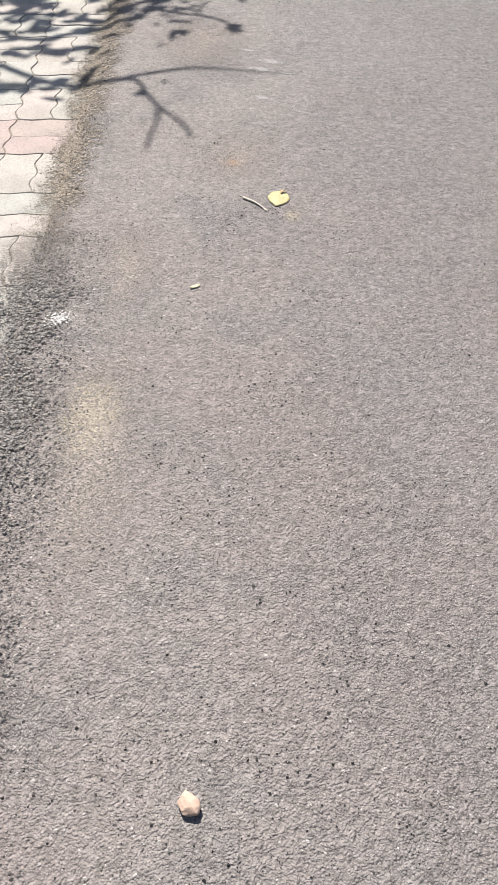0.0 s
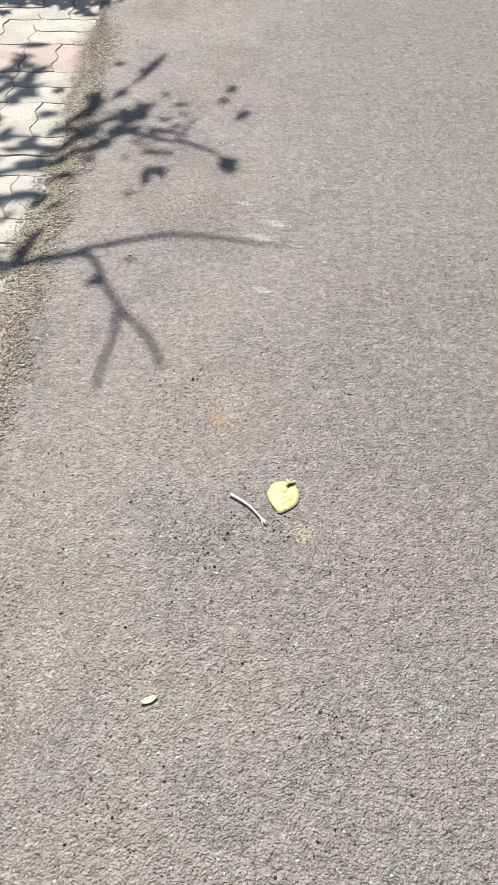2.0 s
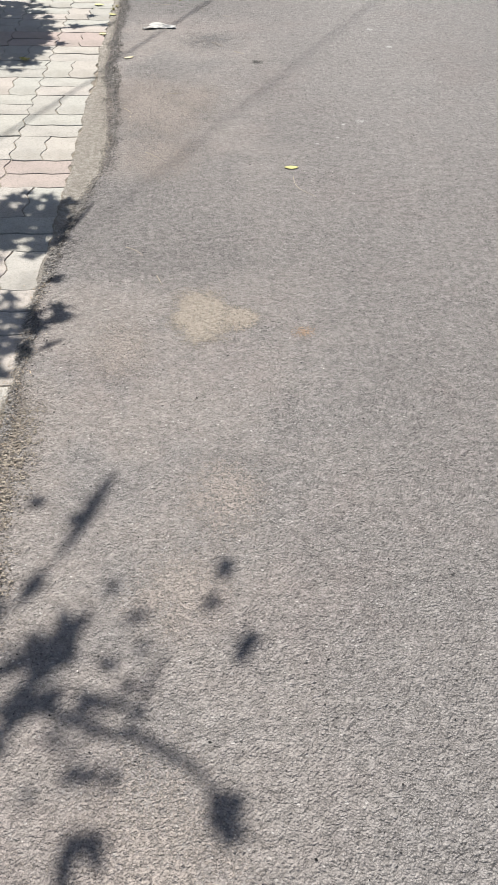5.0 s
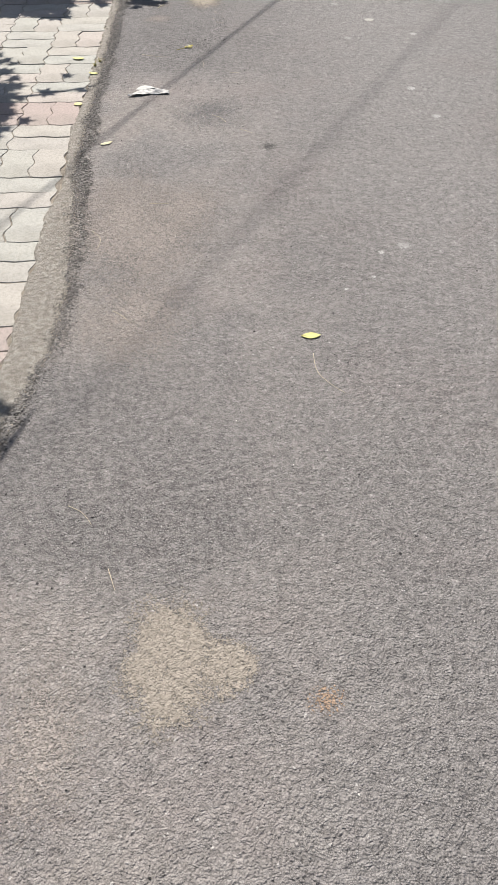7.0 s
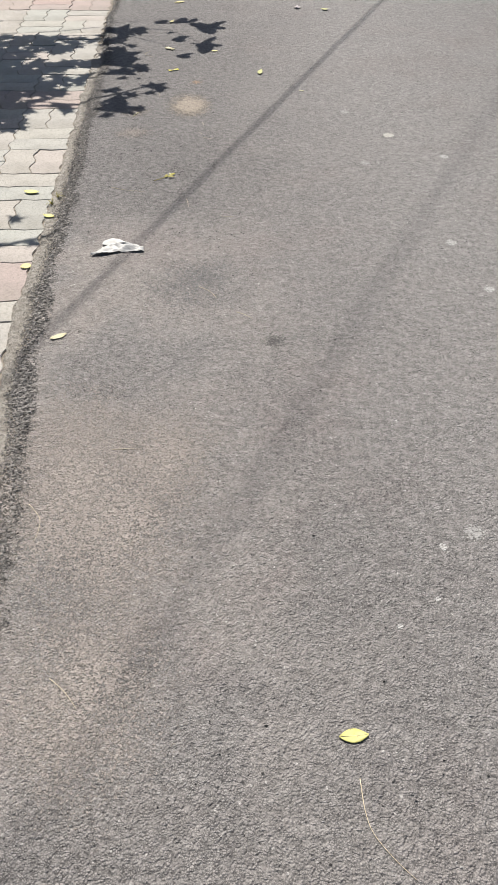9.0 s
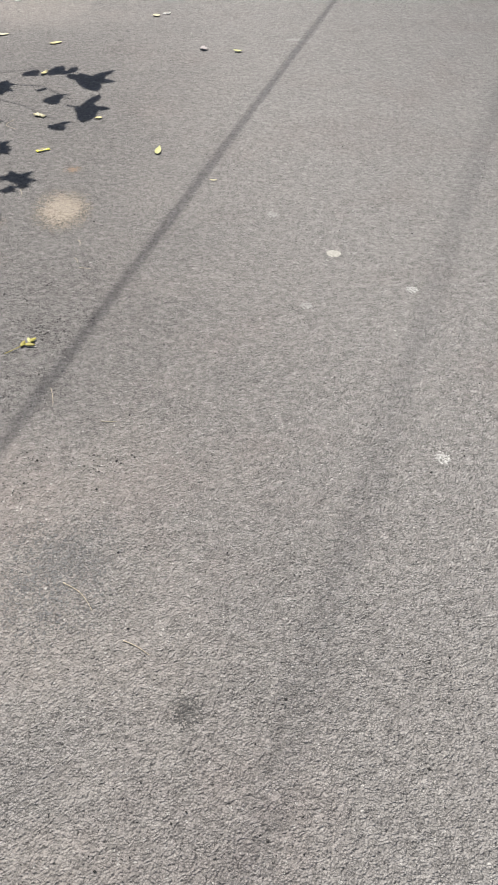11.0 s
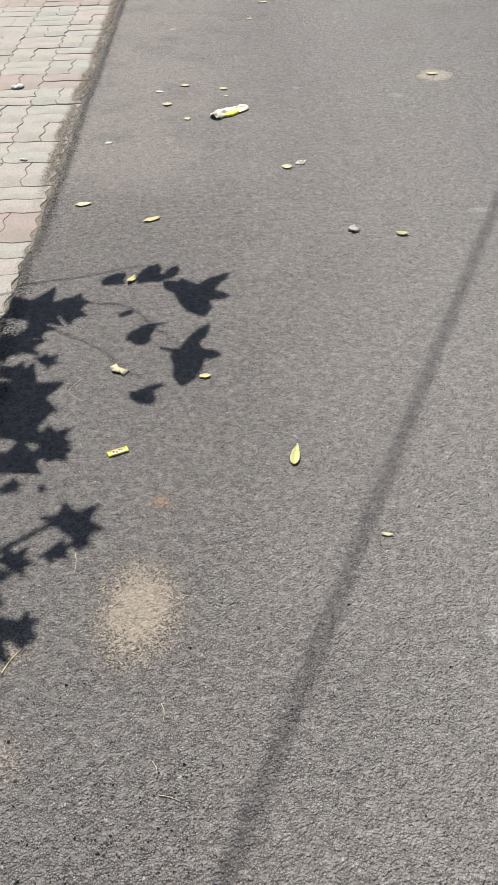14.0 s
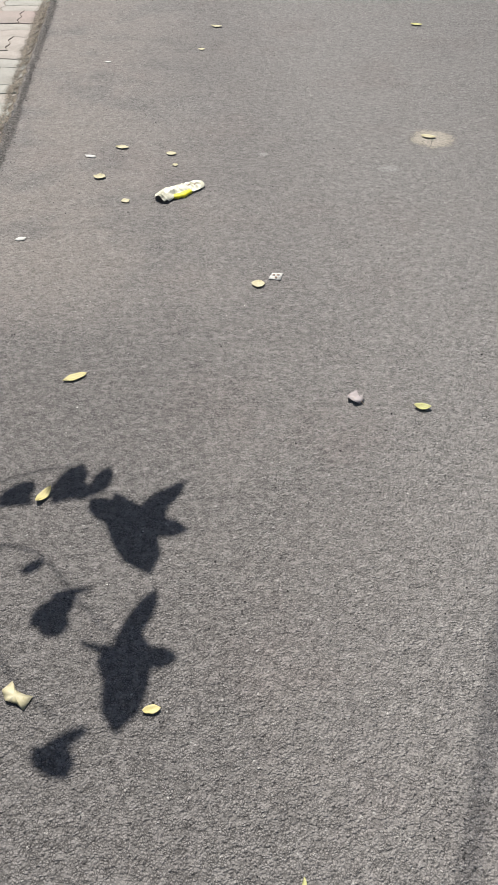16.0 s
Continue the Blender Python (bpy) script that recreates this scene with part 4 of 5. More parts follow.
def fallen_leaf(x, y, length, width, turn, material, label, curl=0.006, fold=0.12, notch=0.0, z=0.0, seed=1, tip=0.75, stalk=0.0, taper=0.0):
    root = thing("fallen_leaf", pose(x, y, z + 0.0015, 0, 0, turn), label, "leaf", "fallen leaves")
    bm = blade_grid(length, width * (1.05 if length < 0.06 else 1.1), curl * 0.8, fold * 0.6, notch, tip, seed, taper)
    solid(part("blade", bm, material, root))
    bm = bmesh.new()
    pts = [Vector(((t - 0.5) * length * 0.94, 0, curl * (2 * t - 1) ** 2 + 0.0014)) for t in (0, 0.25, 0.5, 0.75, 1)]
    if stalk:
        pts = [Vector((-0.5 * length - stalk, 0.004, 0.001))] + pts
    tube(bm, [p - Vector((0, 0, 0.0006)) for p in pts], [0.0006] * (len(pts) - 1) + [0.0003], 5)
    part("midrib", bm, RIB, root)
    return root


def scrap(name, x, y, pts, turn, material, label, lift=0.004, z=0.0, seed=1, sharp=False):
    """A small torn scrap: an outline, crumpled, with thickness."""
    bm = bmesh.new()
    c = bm.verts.new((0, 0, lift))
    rim, inner = [], []
    ring = [Vector((px, py, 0)) for px, py in pts] + [Vector((pts[0][0], pts[0][1], 0))]
    k = [a.lerp(b, f) for a, b in zip(ring, ring[1:]) for f in (0.0, 0.33, 0.67)] if sharp else smooth_line(ring, 2)[:-1]
    for p in k:
        w = noise.noise((p.x * 60, p.y * 60, seed))
        rim.append(bm.verts.new((p.x, p.y, 0.001 + lift * 0.5 * (w + 0.5))))
        inner.append(bm.verts.new((p.x * 0.55, p.y * 0.55, lift * (0.75 + 0.7 * noise.noise((p.x * 90, p.y * 90, seed + 3))))))
    n = len(k)
    for i in range(n):
        j = (i + 1) % n
        bm.faces.new((rim[i], rim[j], inner[j], inner[i]))
        bm.faces.new((inner[i], inner[j], c))
    low = min(v.co.z for v in bm.verts)
    for v in bm.verts:
        v.co.z -= low - 0.0006
    ob = new(name, mesh_of(name, bm, material))
    ob.matrix_world = pose(x, y, z + 0.0012, 0, 0, turn)
    solid(ob, 0.0006)
    return tagged(ob, label, "litter", "paper scraps")


def stick(x0, y0, x1, y1, r, label, material=None, bend=0.0, name="twig", z=0.0, fork=False):
    a, b = Vector((x0, y0, r + z)), Vector((x1, y1, r + z))
    side = Vector((-(b - a).y, (b - a).x, 0))
    mid = (a + b) / 2
    line = smooth_line([a - mid, side * bend * 0.75 + (a - b) * 0.22, side * bend, (b - a) * 0.27 + side * bend * 0.6, b - mid], 4)
    bm = bmesh.new()
    k = len(line)
    tube(bm, line, [r * (1.15 - 0.6 * i / (k - 1)) for i in range(k)], 6)
    if fork:
        d = line[-1] - line[-4]
        across = Vector((-d.y, d.x, 0))
        for q in (-0.42, 0.45):
            tube(bm, [line[-4], line[-4] + d * 0.6 + across * q * 0.5, line[-1] + d * 0.15 + across * q], [r * 0.5, r * 0.4, r * 0.15], 5)
    ob = new(name, mesh_of(name, bm, material or STEM))
    ob.location = (mid.x, mid.y, mid.z + 0.0012)
    return tagged(ob, label, "twig")


def build_stone():
    bm = bmesh.new()
    bmesh.ops.create_icosphere(bm, subdivisions=3, radius=1)
    rng = random.Random(9)
    cuts = [Vector((rng.gauss(0, 1), rng.gauss(0, 1), rng.gauss(0, 0.7))).normalized() for i in range(9)]
    for v in bm.verts:
        for c in cuts:
            d = v.co.dot(c)
            if d > 0.72:
                v.co -= c * (d - 0.72)
        v.co += v.co.normalized() * 0.04 * noise.noise(v.co * 5)
        v.co = Vector((v.co.x * 0.019, v.co.y * 0.025, v.co.z * 0.013))
    low = min(v.co.z for v in bm.verts)
    for v in bm.verts:
        v.co.z -= low
    ob = new("stone", mesh_of("stone", bm, ROCK, False))
    ob.matrix_world = pose(-0.128, 0.40, 0.0, 0, 0, 25)
    tagged(ob, "angular pinkish broken stone lying on asphalt", "stone")


build_stone()
# the round pale leaf and its stick
def build_round_leaf():
    root = thing("fallen_leaf", pose(0.105, 2.272, 0.002, 0, 0, 0), "pale yellow round leaf with a torn brown tip on asphalt", "leaf", "fallen leaves")
    bm = bmesh.new()
    rings, sides = 5, 36
    rows = [[bm.verts.new((0, 0, 0.0028))]]
    for r in range(1, rings + 1):
        row = []
        for j in range(sides):
            a = 2 * math.pi * j / sides
            gap = math.exp(-((a - 1.02) / 0.16) ** 2)
            point = 1 + 0.20 * math.exp(-((a - 4.45) / 0.22) ** 2) - 0.07 * math.exp(-((a - 5.3) / 0.4) ** 2) - 0.07 * math.exp(-((a - 3.7) / 0.4) ** 2)
            q = r / rings * (1 - 0.50 * gap) * point * (1 + 0.04 * noise.noise((math.cos(a) * 2, math.sin(a) * 2, 1)))
            row.append(bm.verts.new((0.034 * q * math.cos(a), 0.041 * q * math.sin(a), 0.0012 + 0.0016 * (1 - (r / rings) ** 2) + 0.0016 * (r / rings) * noise.noise((math.cos(a) * 2, math.sin(a) * 2, 5)))))
        rows.append(row)
    for j in range(sides):
        bm.faces.new((rows[0][0], rows[1][j], rows[1][(j + 1) % sides]))
    for r in range(1, rings):
        for j in range(sides):
            bm.faces.new((rows[r][j], rows[r + 1][j], rows[r + 1][(j + 1) % sides], rows[r][(j + 1) % sides]))
    solid(part("blade", bm, CREAMY, root))
    bm = bmesh.new()
    for px, py, ln, wd, tn, tl in ((0.013, 0.036, 0.026, 0.008, 1.0, 0.5), (0.020, 0.037, 0.020, 0.006, 0.5, -0.4), (0.010, 0.042, 0.014, 0.005, 1.9, 0.3)):
        oval_leaf(bm, Vector((px, py, 0.0032)), ln, wd, tn, tl)
    solid(part("torn_tip", bm, BUFF, root, "brown withered tip"), 0.0004)
    for i in range(3):
        for side in (-1, 1):
            bm = bmesh.new()
            y0 = -0.024 + 0.016 * i
            tube(bm, [(-0.003 + 0.003 * i, y0, 0.0036), (side * 0.013, y0 + 0.012, 0.0030), (side * 0.025, y0 + 0.020, 0.0020)], [0.0003, 0.00025, 0.0002], 5)
            part("vein", bm, RIB, root)
    bm = bmesh.new()
    tube(bm, [(-0.010, -0.046, 0.001), (0.0, 0.0, 0.0024), (0.004, 0.03, 0.002)], [0.0006, 0.0005, 0.0003], 5)
    part("midrib", bm, RIB, root)


build_round_leaf()
stick(-0.006, 2.275, 0.066, 2.196, 0.0034, "pale dry twig with a forked end on asphalt", PALE_STEM, 0.07, fork=True)
fallen_leaf(-0.146, 1.812, 0.031, 0.0105, 25, STRAW, "small curled straw-coloured leaf on asphalt", 0.005, 0.2, seed=5)
fallen_leaf(0.315, 6.285, 0.056, 0.027, 3, LEMON, "yellow oval leaf lying flat on asphalt", 0.003, 0.06, seed=6)
fallen_leaf(-0.405, 7.651, 0.056, 0.021, 32, STRAW, "pale narrow leaf on asphalt near the pavement", 0.003, 0.08, seed=7)
fallen_leaf(-0.645, 8.711, 0.062, 0.030, -8, LEMON, "pale yellow leaf on the paving blocks", 0.003, 0.06, z=PAVE_Z + 0.002, seed=8)
fallen_leaf(-0.548, 8.494, 0.050, 0.024, -25, LEMON, "pale yellow leaf at the edge of the paving blocks", 0.004, 0.08, z=PAVE_Z + 0.004, seed=9)
fallen_leaf(-0.576, 8.113, 0.038, 0.034, 60, YELLOW, "round yellow leaf on a pink paving block", 0.002, 0.04, z=PAVE_Z + 0.002, seed=10, tip=0.5)
fallen_leaf(-0.93, 7.63, 0.060, 0.038, -15, OLIVE, "curled olive-brown leaf on the paving blocks", 0.016, 0.3, z=PAVE_Z + 0.002, seed=11)
fallen_leaf(0.336, 10.140, 0.084, 0.020, 80, GREENISH, "folded yellow-green leaf on asphalt", 0.004, 0.30, seed=12, tip=0.55, taper=0.7)
fallen_leaf(-0.115, 11.536, 0.070, 0.026, 28, YELLOW, "yellow pointed leaf on asphalt", 0.004, 0.15, seed=13)
fallen_leaf(-0.153, 11.076, 0.056, 0.022, 58, YELLOW, "curled yellow leaf in the shade of a branch", 0.012, 0.25, seed=14)
fallen_leaf(0.100, 10.498, 0.034, 0.018, 5, YELLOW, "small yellow leaf piece on asphalt", 0.004, 0.2, seed=15)
fallen_leaf(0.807, 11.358, 0.046, 0.026, -12, GREENISH, "curled yellow-green leaf on asphalt", 0.010, 0.3, seed=16)
fallen_leaf(0.427, 12.008, 0.046, 0.040, 80, STRAW, "small buff-coloured leaf on asphalt", 0.004, 0.12, seed=17)
fallen_leaf(-0.393, 11.689, 0.064, 0.030, 12, STRAW, "pale dry leaf on asphalt by the road edge", 0.004, 0.12, seed=18)
fallen_leaf(1.262, 13.20, 0.065, 0.032, -20, STRAW, "pale leaf lying in a dried puddle", 0.005, 0.15, z=0.002, seed=19)
fallen_leaf(0.433, 14.825, 0.065, 0.03, -15, STRAW, "pale curled leaf on asphalt", 0.008, 0.2, seed=20)
fallen_leaf(1.585, 14.862, 0.07, 0.035, -20, LEMON, "pale yellow leaf on asphalt", 0.008, 0.2, seed=21)
fallen_leaf(-0.038, 13.117, 0.058, 0.032, -12, STRAW, "pale yellow leaf piece on asphalt", 0.004, 0.15, seed=22)
fallen_leaf(0.162, 13.048, 0.042, 0.032, -8, STRAW, "small pale yellow leaf on asphalt", 0.003, 0.1, seed=23)
fallen_leaf(-0.010, 12.620, 0.034, 0.030, 30, STRAW, "small pale yellow leaf on asphalt", 0.003, 0.1, seed=24)
fallen_leaf(0.527, 9.848, 0.028, 0.009, -12, STRAW, "small straw-coloured leaf piece on asphalt", 0.004, 0.15, seed=25)
fallen_leaf(0.335, 14.413, 0.035, 0.028, 0, STRAW, "small pale leaf piece on asphalt", 0.003, 0.1, seed=26)
fallen_leaf(-0.115, 12.83, 0.046, 0.044, 80, STRAW, "triangular pale yellow leaf piece on asphalt", 0.006, 0.2, 0.4, seed=27)
fallen_leaf(0.176, 12.937, 0.024, 0.022, 10, STRAW, "tiny pale yellow leaf piece on asphalt", 0.003, 0.1, seed=28)


def build_dry_leaf():
    root = thing("fallen_leaf", pose(0.634, 11.403, 0.003, 0, 0, 130), "dry mauve-grey lobed leaf curled on asphalt", "leaf", "fallen leaves")
    bm = bmesh.new()
    mid = [bm.verts.new((-0.022 + 0.011 * i, 0, 0.004 + 0.001 * (i % 2))) for i in range(5)]
    for s in (1, -1):
        rim = [bm.verts.new((-0.024 + 0.011 * i + 0.003 * (i % 2), s * (0.008, 0.019, 0.014, 0.020, 0.006)[i], (0.001, 0.010, 0.004, 0.012, 0.002)[i])) for i in range(5)]
        for i in range(4):
            bm.faces.new((mid[i], mid[i + 1], rim[i + 1], rim[i]) if s > 0 else (rim[i], rim[i + 1], mid[i + 1], mid[i]))
    solid(part("blade", bm, MAUVE, root))
    bm = bmesh.new()
    tube(bm, [(-0.036, 0.002, 0.001), (-0.022, 0, 0.004), (0.02, 0, 0.005)], [0.0008, 0.0007, 0.0004], 5)
    part("midrib", bm, STEM, root)


build_dry_leaf()
scrap("paper_scrap", -0.163, 13.032, ((-0.024, 0.010), (0.0, 0.014), (0.024, 0.004), (0.022, -0.012), (-0.012, -0.012)), -12, PAPER, "small torn white paper scrap on asphalt", 0.003, seed=2, sharp=True)
scrap("paper_scrap", -0.357, 12.338, ((-0.020, 0.0), (-0.004, 0.013), (0.022, 0.009), (0.014, -0.010), (-0.008, -0.012)), 10, PAPER, "small torn white paper scrap on asphalt", 0.003, seed=3, sharp=True)
SQUARE = scrap("paper_scrap", 0.488, 12.054, ((-0.020, -0.022), (-0.016, 0.020), (0.018, 0.026), (0.020, -0.018)), -18, STAINED, "square torn white paper scrap with grey marks on asphalt", 0.0018, seed=4, sharp=True)
scrap("paper_scrap", -0.144, 14.211, ((-0.018, 0.0), (0.0, 0.012), (0.018, 0.004), (0.004, -0.012)), 10, PAPER, "tiny torn white paper scrap on asphalt", 0.003, seed=5)
scrap("paper_scrap", -0.152, 10.540, ((-0.030, 0.004), (-0.024, 0.030), (-0.006, 0.014), (0.014, 0.012), (0.030, 0.014), (0.028, -0.018), (0.010, -0.012), (-0.012, -0.014)), -24, STRAW,
      "crumpled cream paper scrap on asphalt", 0.010, seed=6, sharp=True)
scrap("plaster_crumb", -0.718, 12.20, ((-0.018, 0.006), (0.0, 0.014), (0.020, 0.002), (0.008, -0.012)), 5, PAPER, "small white crumb on the paving blocks", 0.008, PAVE_Z + 0.002, 7)
scrap("crumpled_paper", -0.925, 13.21, ((-0.035, 0.0), (-0.024, 0.03), (0.004, 0.022), (0.03, 0.034), (0.036, 0.002), (0.016, -0.030), (-0.016, -0.028)), 5, PAPER,
      "crumpled white paper on the paving blocks", 0.016, PAVE_Z + 0.002, 8)


for px, py in ((-0.008, 0.006), (0.006, 0.010), (0.002, -0.008)):
    bm = bmesh.new()
    bm.faces.new([bm.verts.new((px + 0.0035 * a, py + 0.0045 * b, 0.0036)) for a, b in ((-1, -1), (1, -1), (1, 1), (-1, 1))])
    solid(part("mark", bm, PRINT, SQUARE, "dark mark"), 0.0004)


def build_torn_paper():
    """Torn white paper with two pointed ends and a raised flap."""
    root = thing("torn_paper", pose(-0.264, 8.195, 0.002, 0, 0, 2) @ Matrix.Scale(0.9, 4), "torn white paper lying crumpled on dark asphalt", "litter")
    top = ((-0.102, -0.034), (-0.078, -0.004), (-0.052, 0.026), (-0.022, 0.052), (0.010, 0.060), (0.042, 0.052), (0.074, 0.034), (0.098, 0.010))
    low = ((-0.104, -0.040), (-0.070, -0.036), (-0.042, -0.030), (-0.014, -0.022), (0.014, -0.014), (0.044, -0.014), (0.074, -0.018), (0.100, -0.016))
    bm = bmesh.new()
    grid = []
    steps = 3
    for i in range((len(top) - 1) * steps + 1):
        a, f = min(i // steps, len(top) - 2), 0
        f = i / steps - a
        (xa, ya), (xb, yb) = [tuple(p + (q - p) * f for p, q in zip(l[a], l[a + 1])) for l in (top, low)]
        row = []
        for j in range(9):
            t = j / 8
            x, y = xa + (xb - xa) * t, ya + (yb - ya) * t
            z = 0.005 + 0.006 * math.sin(math.pi * t) + 0.009 * noise.noise((x * 38, y * 45, 2)) + 0.004 * noise.noise((x * 95, y * 95, 7))
            row.append(bm.verts.new((x, y, max(z, 0.0008))))
        grid.append(row)
    for a, b in zip(grid, grid[1:]):
        for j in range(8):
            bm.faces.new((a[j], a[j + 1], b[j + 1], b[j]))
    solid(part("sheet", bm, PAPER, root, "", False), 0.0008)
    bm = bmesh.new()
    v = [bm.verts.new(p) for p in ((-0.066, 0.046, 0.004), (-0.056, 0.072, 0.006), (-0.026, 0.080, 0.012), (0.004, 0.070, 0.012), (0.030, 0.044, 0.012), (-0.004, 0.034, 0.014), (-0.036, 0.030, 0.008))]
    c = bm.verts.new((-0.020, 0.055, 0.018))
    n = len(v)
    for i in range(n):
        bm.faces.new((c, v[(i + 1) % n], v[i]))
    solid(part("flap", bm, PAPER, root, "", False), 0.0008)


build_torn_paper()


def build_wrapper():
    """Large crumpled food wrapper, cream outside and yellow inside."""
    root = thing("food_wrapper", pose(0.188, 12.69, 0.002, 0, 0, 46) @ Matrix.Scale(1.12, 4), "crumpled cream food wrapper showing its yellow inside", "wrapper")
    def height(t, s):
        return 0.003 + 0.016 * max(0.0, 1 - abs(2 * s) ** 1.6) * (0.75 + 0.35 * math.sin(5 * t + 0.8)) + 0.007 * abs(noise.noise((t * 11, s * 2.5, 4))) + 0.004 * noise.noise((t * 26, s * 5, 9))

    def spot(t, s):
        w = 0.072 * (0.82 + 0.22 * math.sin(2.6 * t + 0.5)) * (1 - 0.35 * (2 * t - 1) ** 6)
        return ((t - 0.5) * 0.190 + 0.006 * noise.noise((t * 7, s * 5, 1)),
                s * w + 0.006 * noise.noise((t * 6, s * 4, 9)) + 0.010 * math.sin(t * 5))
    bm = bmesh.new()
    n, m = 40, 12
    grid = [[bm.verts.new((*spot(i / n, j / m - 0.5), max(height(i / n, j / m - 0.5), 0.0015))) for j in range(m + 1)] for i in range(n + 1)]
    for a, b in zip(grid, grid[1:]):
        for j in range(m):
            bm.faces.new((a[j], b[j], b[j + 1], a[j + 1]))
    solid(part("sheet", bm, FILM, root, "cream plastic film", False), 0.0006)
    bm = bmesh.new()
    grid = []
    for i in range(17):
        t = 0.22 + 0.42 * i / 16
        x, y = spot(t, -0.5)
        out = 0.012 * math.sin(math.pi * i / 16) ** 0.6
        grid.append([bm.verts.new((x, y - out, 0.0015 + 0.002 * math.sin(i * 1.7))), bm.verts.new((x, y - out * 0.4, 0.008 + 0.002 * math.sin(i * 2.3))),
                     bm.verts.new((x, y + 0.010, 0.010))])
    for a, b in zip(grid, grid[1:]):
        for j in range(2):
            bm.faces.new((a[j], b[j], b[j + 1], a[j + 1]))
    solid(part("inner_fold", bm, FILM_YELLOW, root, "bright yellow inside"), 0.0006)
    for t0, s0, w, h in ((0.70, 0.05, 0.08, 0.12), (0.80, -0.12, 0.05, 0.10)):
        bm = bmesh.new()
        rows = [[bm.verts.new((*spot(t0 + w * i / 3, s0 + h * j / 2), height(t0 + w * i / 3, s0 + h * j / 2) + 0.0012)) for j in range(3)] for i in range(4)]
        for a, b in zip(rows, rows[1:]):
            for j in range(2):
                bm.faces.new((a[j], b[j], b[j + 1], a[j + 1]))
        solid(part("print", bm, PRINT, root, "dull brown printed mark"), 0.0005)


build_wrapper()


def build_small_wrapper():
    root = thing("sweet_wrapper", pose(-0.120, 10.172, 0.002, 0, 0, 24) @ Matrix.Scale(0.80, 4), "small cream sweet wrapper with yellow rims and brown print", "wrapper")
    bm = bmesh.new()
    grid = []
    for i in range(11):
        t = i / 10
        grid.append([bm.verts.new(((t - 0.5) * 0.046, (s - 0.5) * 0.026, 0.001 + 0.0025 * math.sin(math.pi * s) + 0.0006 * math.sin(t * 20))) for s in (0, 0.25, 0.5, 0.75, 1)])
    for a, b in zip(grid, grid[1:]):
        for j in range(4):
            bm.faces.new((a[j], b[j], b[j + 1], a[j + 1]))
    solid(part("sheet", bm, FILM, root), 0.0006)
    for sx in (-1, 1):
        bm = bmesh.new()
        grid = []
        for i in range(4):
            x = sx * (0.0235 + 0.0035 * i)
            grid.append([bm.verts.new((x, (s - 0.5) * (0.024 + 0.002 * i), 0.0015 + 0.001 * (j % 2) + 0.002 * math.sin(math.pi * s))) for j, s in enumerate((0, 0.25, 0.5, 0.75, 1))])
        for a, b in zip(grid, grid[1:]):
            for j in range(4):
                bm.faces.new((a[j], b[j], b[j + 1], a[j + 1]))
        solid(part("crimped_end", bm, FILM_YELLOW, root), 0.0006)
    for sy in (-1, 1):
        bm = bmesh.new()
        bm.faces.new([bm.verts.new((a * 0.023, sy * (0.0105 + b * 0.0022), 0.0042 - 0.0006 * b)) for a, b in ((-1, -1), (1, -1), (1, 1), (-1, 1))])
        solid(part("border", bm, FILM_YELLOW, root), 0.0005)
    for x, y, w in ((-0.014, 0.002, 0.007), (-0.004, -0.003, 0.009), (0.007, 0.003, 0.006), (0.014, -0.002, 0.005)):
        bm = bmesh.new()
        bm.faces.new([bm.verts.new((x + a * w / 2, y + b * 0.0036, 0.0048)) for a, b in ((-1, -1), (1, -1), (1, 1), (-1, 1))])
        solid(part("print", bm, PRINT, root, "dark printed mark"), 0.0005)


build_small_wrapper()


def build_sprig():
    root = thing("green_sprig", pose(-0.112, 8.811, 0.001, 0, 0, 20) @ Matrix.Scale(1.3, 4), "withered yellow-green sprig lying on asphalt", "sprig")
    bm = bmesh.new()
    tube(bm, smooth_line([(-0.045, -0.012, 0.002), (-0.01, -0.002, 0.003), (0.02, 0.006, 0.004)]), 0.001, 5)
    part("stem", bm, OLIVE, root)
    for x, y, a in ((0.0, 0.006, 0.9), (0.012, -0.004, -0.5), (0.022, 0.010, 0.4), (0.016, 0.012, 1.5)):
        bm = bmesh.new()
        oval_leaf(bm, Vector((x, y, 0.004)), 0.022, 0.009, a, 0.3)
        solid(part("leaflet", bm, GREENISH if a > 1 else OLIVE, root))


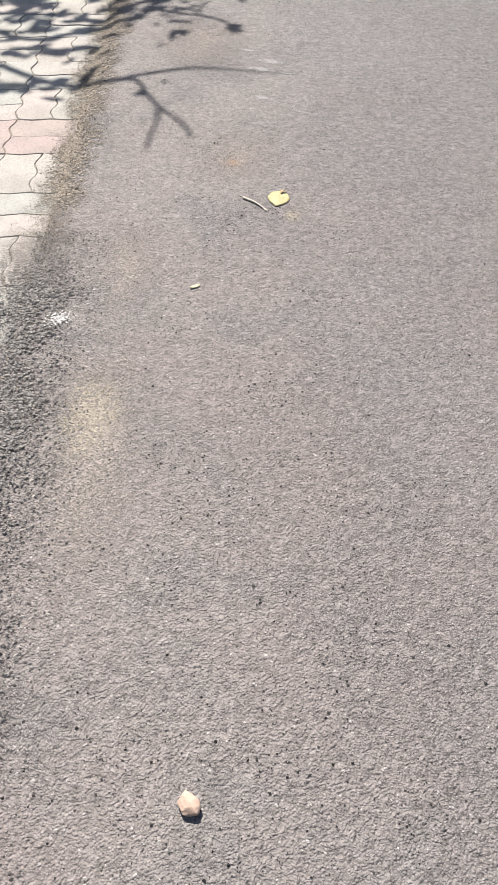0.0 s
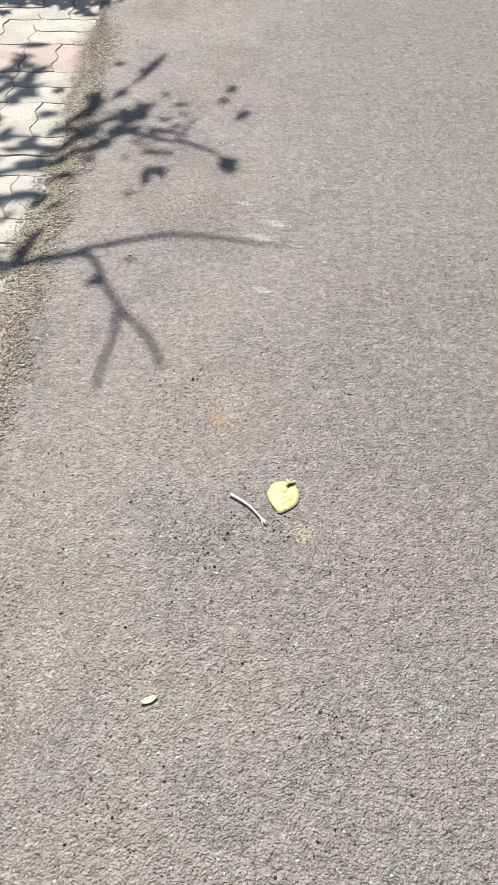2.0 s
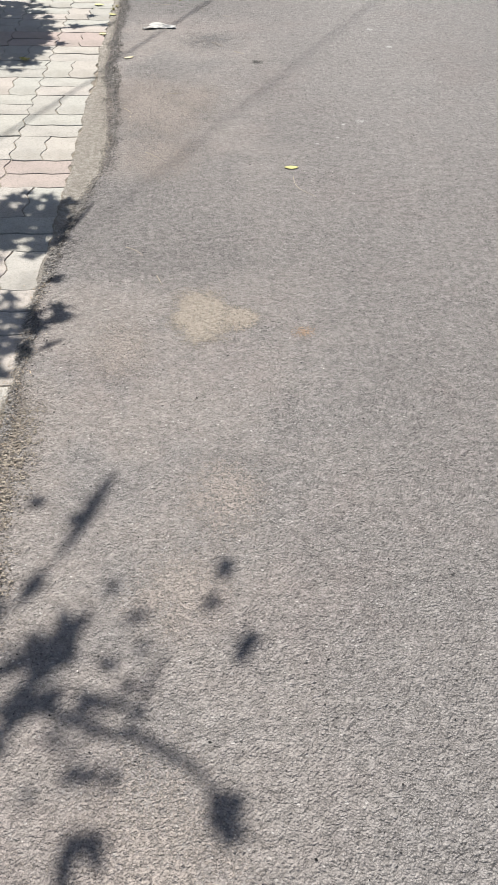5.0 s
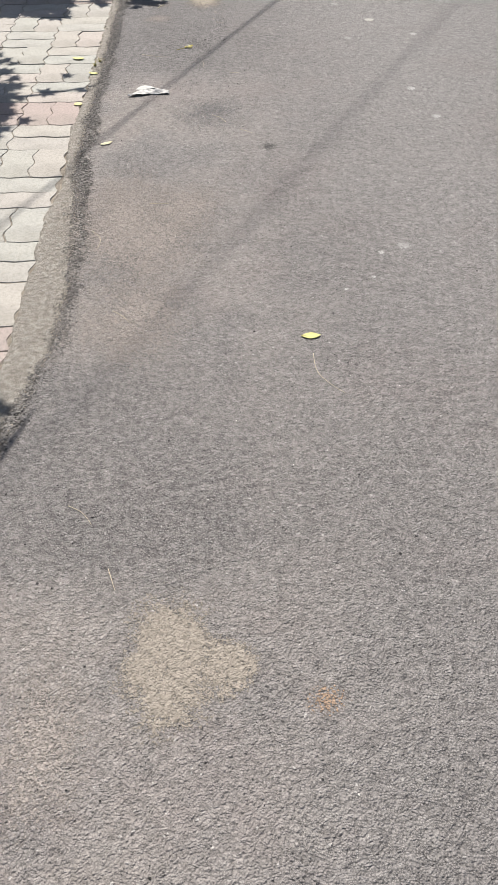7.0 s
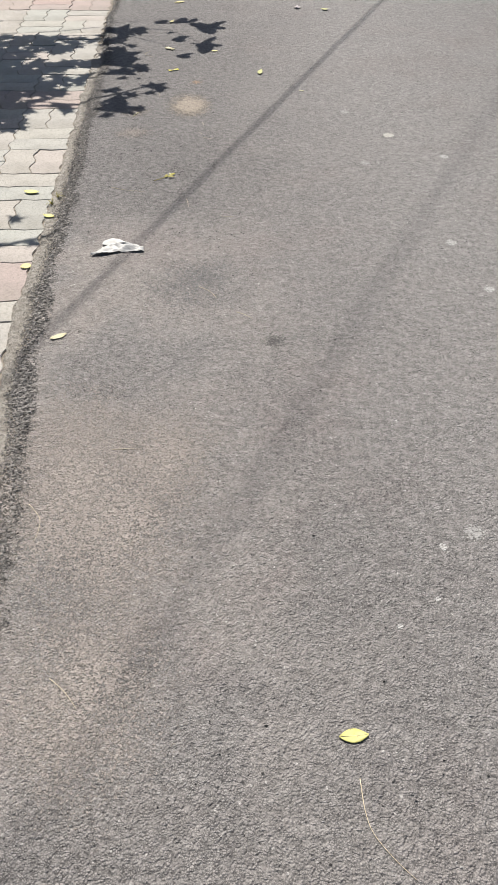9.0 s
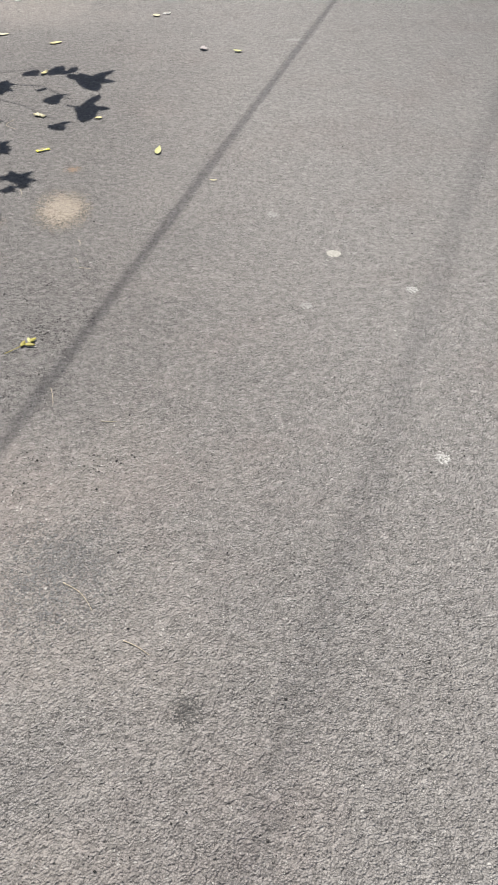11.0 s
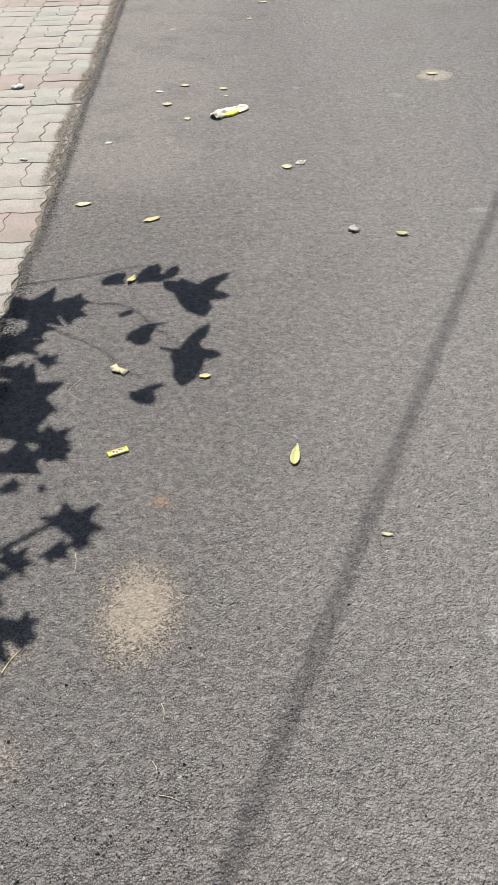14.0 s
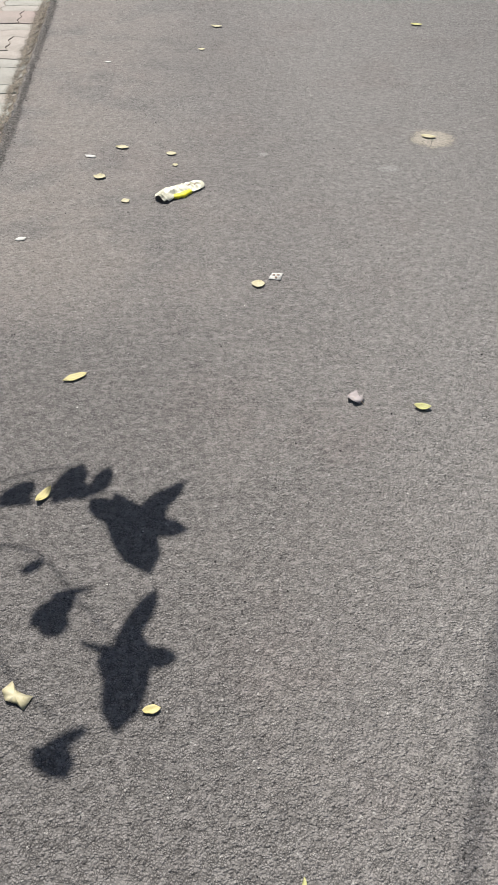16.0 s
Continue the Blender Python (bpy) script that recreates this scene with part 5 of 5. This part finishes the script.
build_sprig()
for x0, y0, x1, y1, b in ((-0.385, 6.925, -0.355, 6.80, 0.16), (0.315, 6.20, 0.385, 6.02, -0.14), (-0.255, 10.50, -0.235, 10.395, -0.35), (-0.185, 9.82, -0.18, 9.755, 0.05),
                          (0.035, 9.235, 0.075, 9.222, 0.05), (-0.03, 8.61, -0.022, 8.535, 0.03), (0.10, 8.46, 0.148, 8.455, -0.05), (-0.27, 6.43, -0.21, 6.36, 0.05),
                          (-0.19, 5.43, -0.17, 5.37, 0.0), (0.02, 7.94, 0.08, 7.86, 0.1), (0.14, 7.78, 0.19, 7.74, 0.05), (-0.30, 5.62, -0.24, 5.56, 0.1),
                          (-0.20, 7.12, -0.13, 7.12, 0.03), (-0.33, 8.72, -0.20, 8.68, -0.06), (0.02, 9.30, 0.03, 9.27, 0.1), (0.03, 9.42, 0.035, 9.38, 0.1)):
    stick(x0, y0, x1, y1, 0.0009, "thin dry grass stem on asphalt", STEM, b, "grass_stem")
stick(-0.29, 9.50, -0.26, 9.56, 0.0014, "short dry twig on asphalt", RIB, 0.05)


def build_weed(x, y, seed):
    """A small dry tuft rooted between blocks and asphalt."""
    rng = random.Random(seed)
    root = thing("weed", pose(x, y, PAVE_Z), "small dry olive weed growing between blocks and asphalt", "weed", "weeds")
    for i in range(9):
        a, far, up = rng.uniform(0, 6.28), rng.uniform(0.015, 0.035), rng.uniform(0.008, 0.022)
        bm = bmesh.new()
        side = Vector((-math.sin(a), math.cos(a), 0)) * rng.uniform(0.0015, 0.0028)
        rows = []
        for j in range(5):
            t = j / 4
            p = Vector((math.cos(a) * far * t, math.sin(a) * far * t, 0.001 + up * math.sin(2.3 * t)))
            rows.append((bm.verts.new(p - side * (1 - t * 0.9)), bm.verts.new(p + side * (1 - t * 0.9))))
        for p, q in zip(rows, rows[1:]):
            bm.faces.new((p[0], q[0], q[1], p[1]))
        solid(part("blade", bm, OLIVE if i % 3 else STRAW, root), 0.0004)


build_weed(-0.548, 8.60, 3)
build_weed(-0.535, 8.66, 4)
